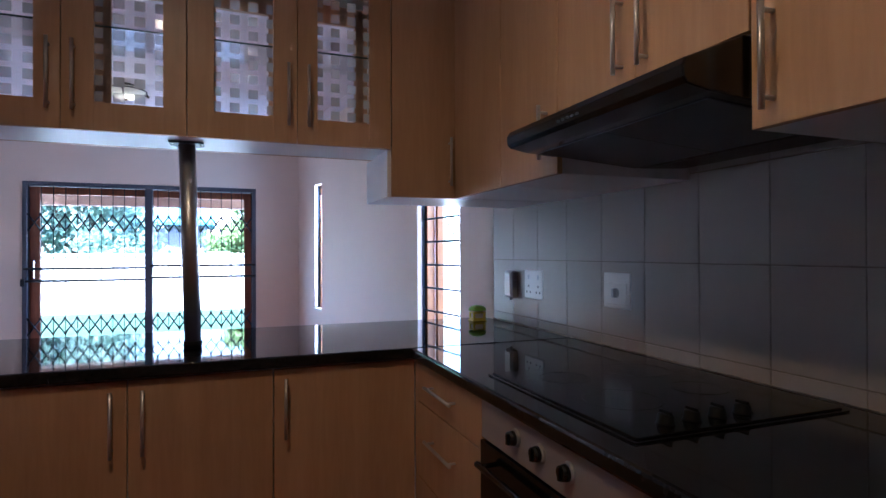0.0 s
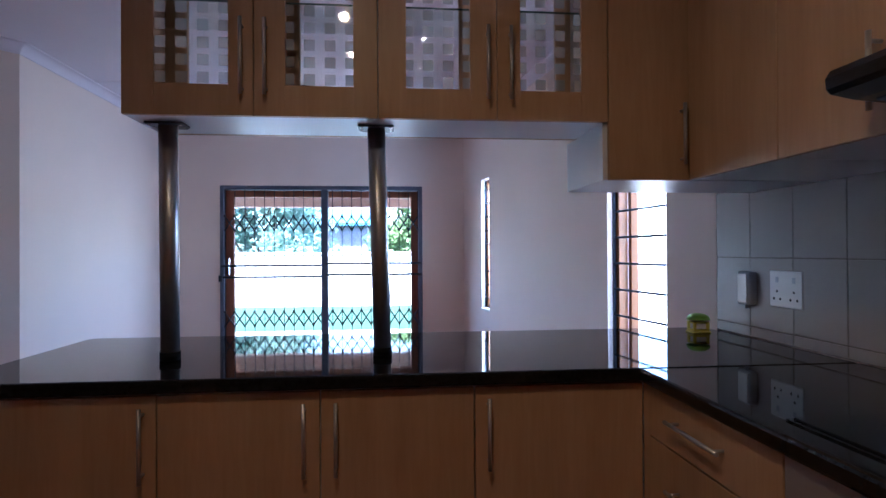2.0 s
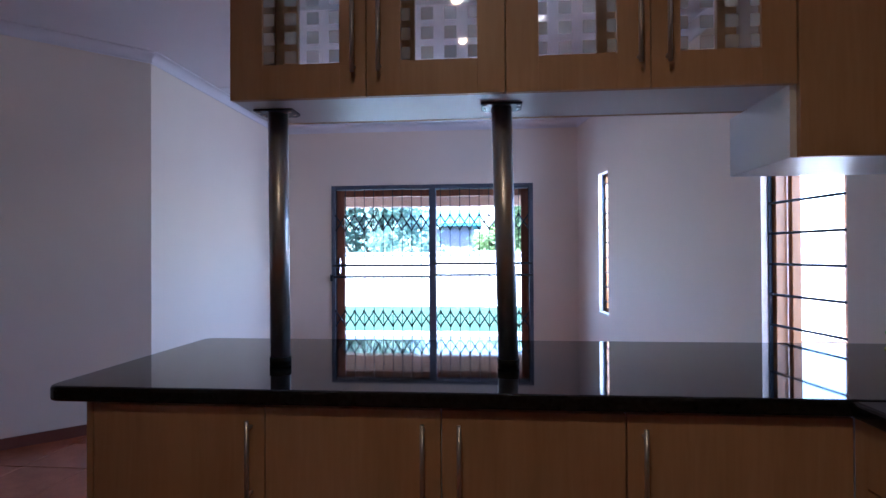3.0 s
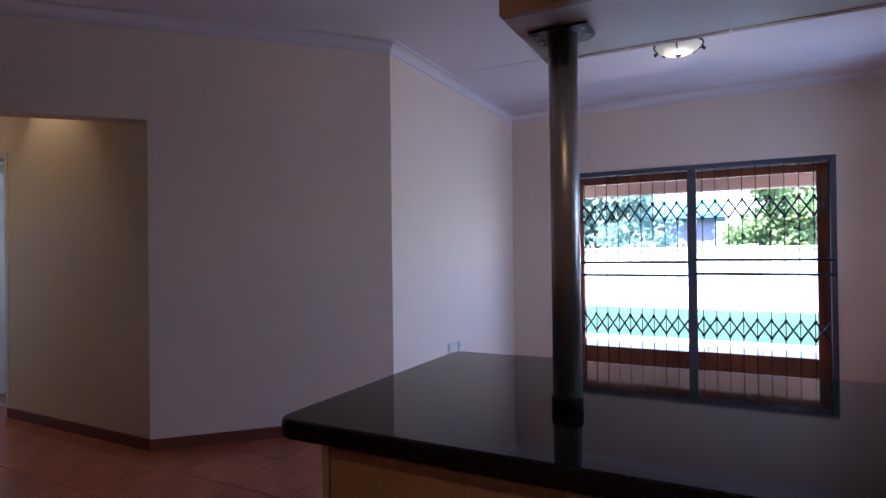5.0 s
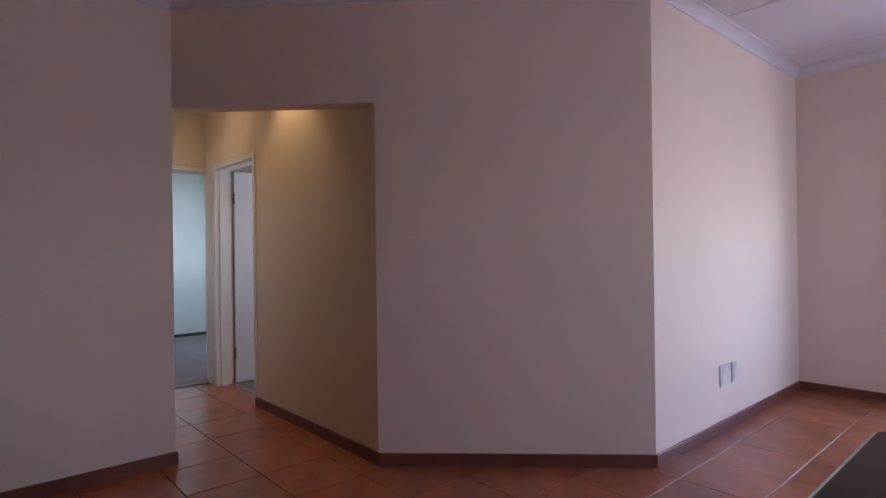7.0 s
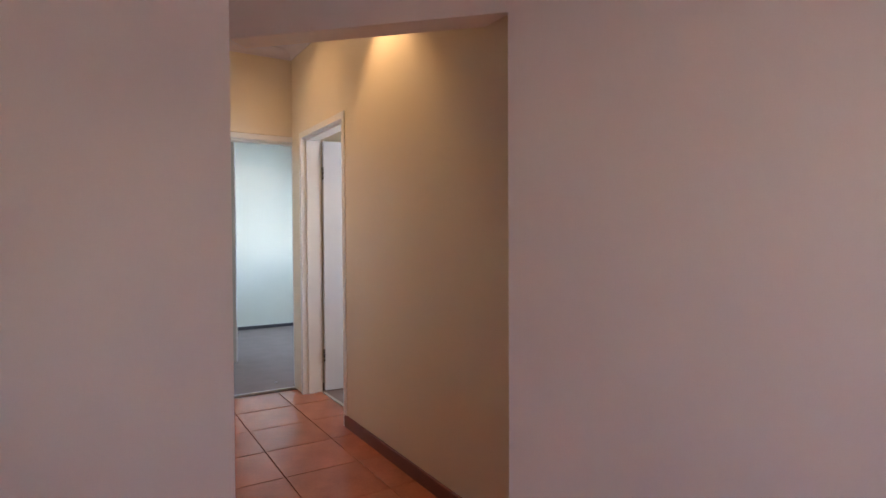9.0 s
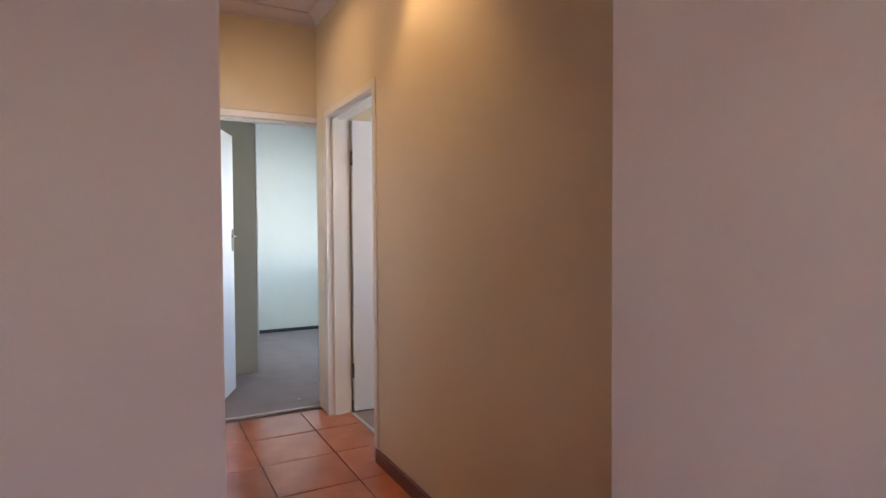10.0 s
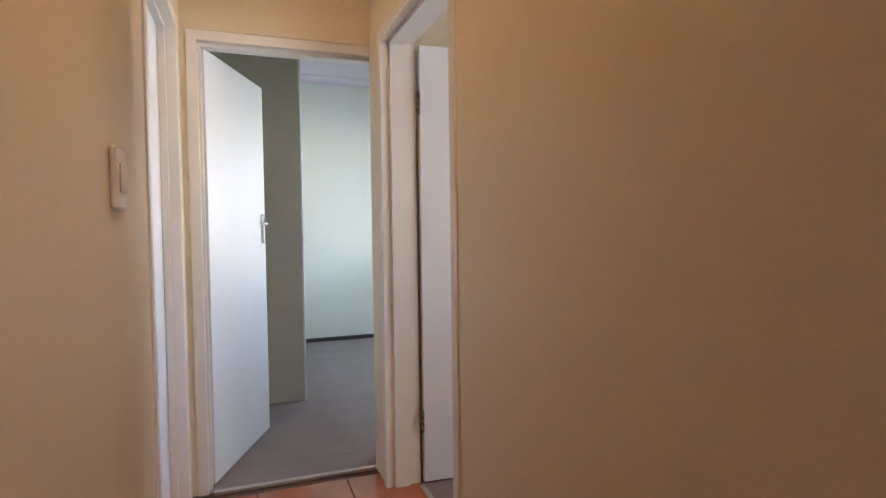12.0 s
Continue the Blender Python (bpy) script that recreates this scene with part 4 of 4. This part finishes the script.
# opposite: closed door set back in its frame
steel_frame("door_frame_3", SOUTH @ Matrix.Translation((0.905, 0, 0)), 0.71, 2.04, 0.112, "cream painted steel door frame in the passage")
leaf("door_3", SOUTH @ Matrix.Translation((0.9075, 0.0635, 0)), 0.705, "white painted closed flush door in the passage", False, hinges=False)

sw = thing("light_switch", (-5.21, 2.764, 1.2), "cream light switch on the passage wall", "light switch")
for nm, a in (("plate", (0.415, 0.515, -0.014, -0.0005, 1.25, 1.385, 0.005)), ("rocker", (0.442, 0.488, -0.021, -0.0135, 1.285, 1.35, 0.003))):
    b = brick(*a)
    b.transform(SOUTH)
    part(nm, b, FRAME_PAINT, sw)

cup = thing("built_in_cupboard", (-7.79, 2.4, 0), "tall olive grey built-in bedroom cupboard", "cupboard")
part("side_panel", brick(-7.808, -7.786, 1.32, 3.42, 0.003, 2.66, 0.002), CUPBOARD, cup)
part("edge_strip", brick(-7.808, -7.784, 3.421, 3.437, 0.003, 2.66, 0.002), DOOR_PAINT, cup, "white edging strip")
part("body", brick(-9.78, -7.81, 1.32, 3.40, 0.003, 2.66), CUPBOARD, cup)
for i in range(4):
    x0 = -9.78 + 0.4925 * i
    d = part("cupboard_door", brick(x0 + 0.002, x0 + 0.490, 3.422, 3.442, 0.09, 2.62, 0.002), DOOR_PAINT, cup, "white painted cupboard door")

scrap = prism(bmesh.new(), [(0.0, 0.0), (0.016, 0.003), (0.02, 0.012), (0.009, 0.017), (0.002, 0.01)], "z", 0.0, 0.004, 0.001)
scrap.transform(Matrix.Translation((-6.775, 3.535, 0.0032)))
tagged(new("paper_scrap", mesh_of("paper_scrap", scrap, WHITE_PLASTIC)), "tiny white paper scrap on the grey carpet", "scrap")


# ---------------------------------------------------------------- outside
ground = solid("ground", brick(-600, 600, -600, 900, -0.5, -0.21), GRASS, "grassy ground around the house", "ground")
lawn = solid("lawn", brick(-30, 30, 9.9, 14.5, -0.21, -0.045), GRASS, "green lawn in front of the patio", "lawn")
patio = solid("patio", brick(-6, 6, 7.53, 9.9, -0.21, -0.035), TILE_GROUT, "pale paved patio outside the sliding door", "patio")
slab = mesh_of("paving_slab", brick(0.004, 0.591, 0.004, 0.588, 0, 0.025, 0.004), PAVING)
for i in range(20):
    for j in range(4):
        o = new("paving_slab", slab)
        o.location = (-6 + 0.6 * i, 7.53 + 0.592 * j, -0.04)
        o.parent = patio
# Out-of-view strip, kept dark to lessen light bounced into the side windows.
side_path = solid("side_path", brick(1.9, 4.4, -3, 7.5, -0.21, -0.05), TILE_GROUT, "unseen dark brown strip beside the house, damping bounced light", "path")

bwall = thing("boundary_wall", (0, 14.5, -0.21), "white plastered boundary wall behind the lawn", "boundary wall", kind="structure")
part("wall_body", brick(-30, 30, 14.5, 14.72, -0.21, 1.24), EXTERIOR, bwall)
part("coping", brick(-30, 30, 14.46, 14.76, 1.24, 1.29, 0.01), EXTERIOR, bwall)
for i in range(15):
    x = -28 + 4.0 * i
    part("pier", brick(x - 0.17, x + 0.17, 14.42, 14.8, -0.21, 1.33, 0.01), EXTERIOR, bwall)
side_wall = thing("boundary_wall", (4.5, 5, -0.21), "white plastered boundary wall beside the house", "boundary wall", kind="structure")
part("wall_body", brick(4.5, 4.72, -3, 14.4, -0.21, 1.45), EXTERIOR, side_wall)
part("coping", brick(4.46, 4.76, -3, 14.4, 1.45, 1.5, 0.01), EXTERIOR, side_wall)

eave = thing("patio_roof", (0, 8.6, 2.1), "peach painted eave beam over the patio", "roof", kind="structure")
part("beam", brick(-6, 2.2, 8.05, 8.2, 1.885, 2.2, 0.01), PEACH, eave)
part("soffit", brick(-6, 2.2, 7.53, 8.05, 2.16, 2.2), PEACH, eave)
roof = thing("house_roof", (-4, 2.5, 2.95), "low tiled roof of the house, side eave widened to shade windows", "roof", kind="structure")
# Unseen side overhang reaches x=2.35 to cut skylight on the side windows.
part("roof_covering", prism(bmesh.new(), [(-2.7, 2.94), (2.5, 4.2), (7.56, 2.94), (8.22, 2.21), (8.22, 2.34), (7.56, 3.08), (2.5, 4.35), (-2.7, 3.07)], "x", -10.6, 2.35), SKIRT, roof)


def far_house(at, w, d, h, roof_h, wall_mat, roof_mat, label):
    x, y, z = at
    u = thing("neighbour_shed", at, label, "shed")
    part("wall", brick(x - w / 2, x + w / 2, y, y + d, z, z + h), wall_mat, u)
    part("roof", prism(bmesh.new(), [(y - 0.5, z + h), (y + d + 0.5, z + h), (y + d + 0.5, z + h + 0.12), (y + d / 2, z + h + roof_h), (y - 0.5, z + h + 0.12)], "x", x - w / 2 - 0.4, x + w / 2 + 0.4), roof_mat, u)
    for i in range(int(w / 0.3)):
        wx = x - w / 2 + 0.3 * i
        part("batten", brick(wx, wx + 0.06, y - 0.03, y + 0.01, z + 0.1, z + h - 0.05), wall_mat, u)
    return u


far_house((-2.3, 27.0, -0.21), 2.7, 4.0, 2.75, 0.95, NEIGHBOUR, BLUE_ROOF, "mauve boarded shed with blue sheet roof beyond the wall")
far_house((3.6, 23.0, -0.21), 2.4, 4.0, 2.5, 0.8, NEIGHBOUR, SKIRT, "mauve boarded shed with brown roof beyond the wall")


def tree(at, height, spread, mat, label, seed, leaves=2600):
    rnd = random.Random(seed)
    u = thing("tree", at, label, "tree")
    bm = bmesh.new()
    x, y, z = at
    forks = []
    rod(bm, (x, y, z), (x + 0.1, y, z + height * 0.3), 0.13, 9, 0.09)
    for i in range(11):
        a, r = rnd.uniform(0, 6.28), spread * rnd.uniform(0.2, 0.85)
        s = Vector((x + 0.1, y, z + height * rnd.uniform(0.2, 0.3)))
        e = Vector((x + r * math.cos(a), y + r * math.sin(a), z + height * rnd.uniform(0.32, 0.92)))
        rod(bm, s, e, 0.05, 6, 0.015)
        forks.append(e)
        for k in range(3):
            e2 = e + Vector((rnd.uniform(-1, 1), rnd.uniform(-1, 1), rnd.uniform(-0.6, 0.5))) * spread * 0.4
            rod(bm, s.lerp(e, 0.6), e2, 0.025, 5, 0.008)
            forks.append(e2)
    part("trunk", bm, BARK, u, "brown trunk with limbs")
    verts, faces = [], []
    for i in range(leaves):
        c = rnd.choice(forks) + Vector((rnd.gauss(0, 1), rnd.gauss(0, 1), rnd.gauss(0, 0.8))) * spread * 0.17
        q = Euler((rnd.uniform(-1.2, 1.2), rnd.uniform(-1.2, 1.2), rnd.uniform(0, 6.28))).to_matrix()
        s = rnd.uniform(0.06, 0.13)
        k = len(verts)
        for p in ((-1, 0, 0), (0, -0.5, 0.12), (1, 0, 0), (0, 0.5, 0.12)):
            verts.append(c + q @ (Vector(p) * s))
        faces.append((k, k + 1, k + 2, k + 3))
    me = bpy.data.meshes.new("crown")
    me.from_pydata(verts, [], faces)
    me.materials.append(mat)
    adopt(new("crown", me), u)
    return u


tree((-4.3, 19.0, -0.21), 4.2, 2.3, LEAF_DARK, "broad mid-green tree behind the boundary wall", 3, 19000)
tree((-8.4, 21.0, -0.21), 4.8, 2.4, LEAF_DARK, "broad mid-green tree behind the boundary wall", 4, 13000)
tree((0.95, 19.0, -0.21), 3.7, 1.2, LEAF_MID, "rounded fresh green tree behind the boundary wall", 5, 12000)
tree((2.25, 18.4, -0.21), 3.0, 0.6, LEAF_LIME, "small yellow-green tree behind the boundary wall", 6, 6000)
tree((7.0, 22.0, -0.21), 4.6, 2.2, LEAF_DARK, "rounded green tree behind the boundary wall", 7, 9000)

# ---------------------------------------------------------------- wall and floor tiles
YS = [3.0115 - 0.2565 * i for i in range(1, 15)]
ROWS_Z = [(0.9065, 0.950), (0.954, 1.245), (1.249, 1.543), (1.547, 1.72)]
backing = solid("tile_bed", brick(1.662, 1.675, -0.74, 2.9995, 0.9065, 1.72), TILE_GROUT, "brown grout of the tiled wall", "tiles")
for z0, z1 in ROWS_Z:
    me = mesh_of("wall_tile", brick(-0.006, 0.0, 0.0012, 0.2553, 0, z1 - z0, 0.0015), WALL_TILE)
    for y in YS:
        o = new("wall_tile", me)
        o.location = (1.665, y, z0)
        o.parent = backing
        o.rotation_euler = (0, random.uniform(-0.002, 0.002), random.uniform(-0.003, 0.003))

P = 0.4085
me = mesh_of("floor_tile", brick(0.0025, P - 0.0025, 0.0025, P - 0.0025, -0.012, 0.0, 0.002), TERRACOTTA)
rest = []


def in_plan(cx, cy):
    if cx < -4.7:
        return 2.6 < cy < 3.8
    if cx < -4.2 and 2.6 < cy < 3.8:
        return True
    return -2.3 < cy < 7.4 and cx < 1.7 and (cx > -2.6 or cy - 4.76 < (cx + 2.53) * 1.015 + 0.75)


near = 0
for i in range(-1, 22):
    for j in range(-16, 12):
        x, y = -6.457 + P * i, 3.473 + P * j
        cx, cy = x + P / 2, y + P / 2
        if not in_plan(cx, cy):
            continue
        if x < -6.52:
            continue
        hidden = (-1.0 < cx and 2.35 < cy < 2.8) or (cx > 1.0 and cy < 2.8)
        if cy > 0.4 and not hidden and near < 300:
            o = new("floor_tile", me)
            o.location = (x, y, random.uniform(-0.0006, 0.0006))
            o.rotation_euler = (random.uniform(-0.0012, 0.0012), random.uniform(-0.0012, 0.0012), 0)
            o.parent = floor
            near += 1
        elif not hidden:
            rest.append((x, y))
bm = bmesh.new()
for x, y in rest:
    box(bm, x + 0.0025, x + P - 0.0025, y + 0.0025, y + P - 0.0025, -0.012, 0.0)
o = tagged(new("floor_tiles_rest", mesh_of("floor_tiles_rest", bm, TERRACOTTA)), kind="stuff")
o.parent = floor
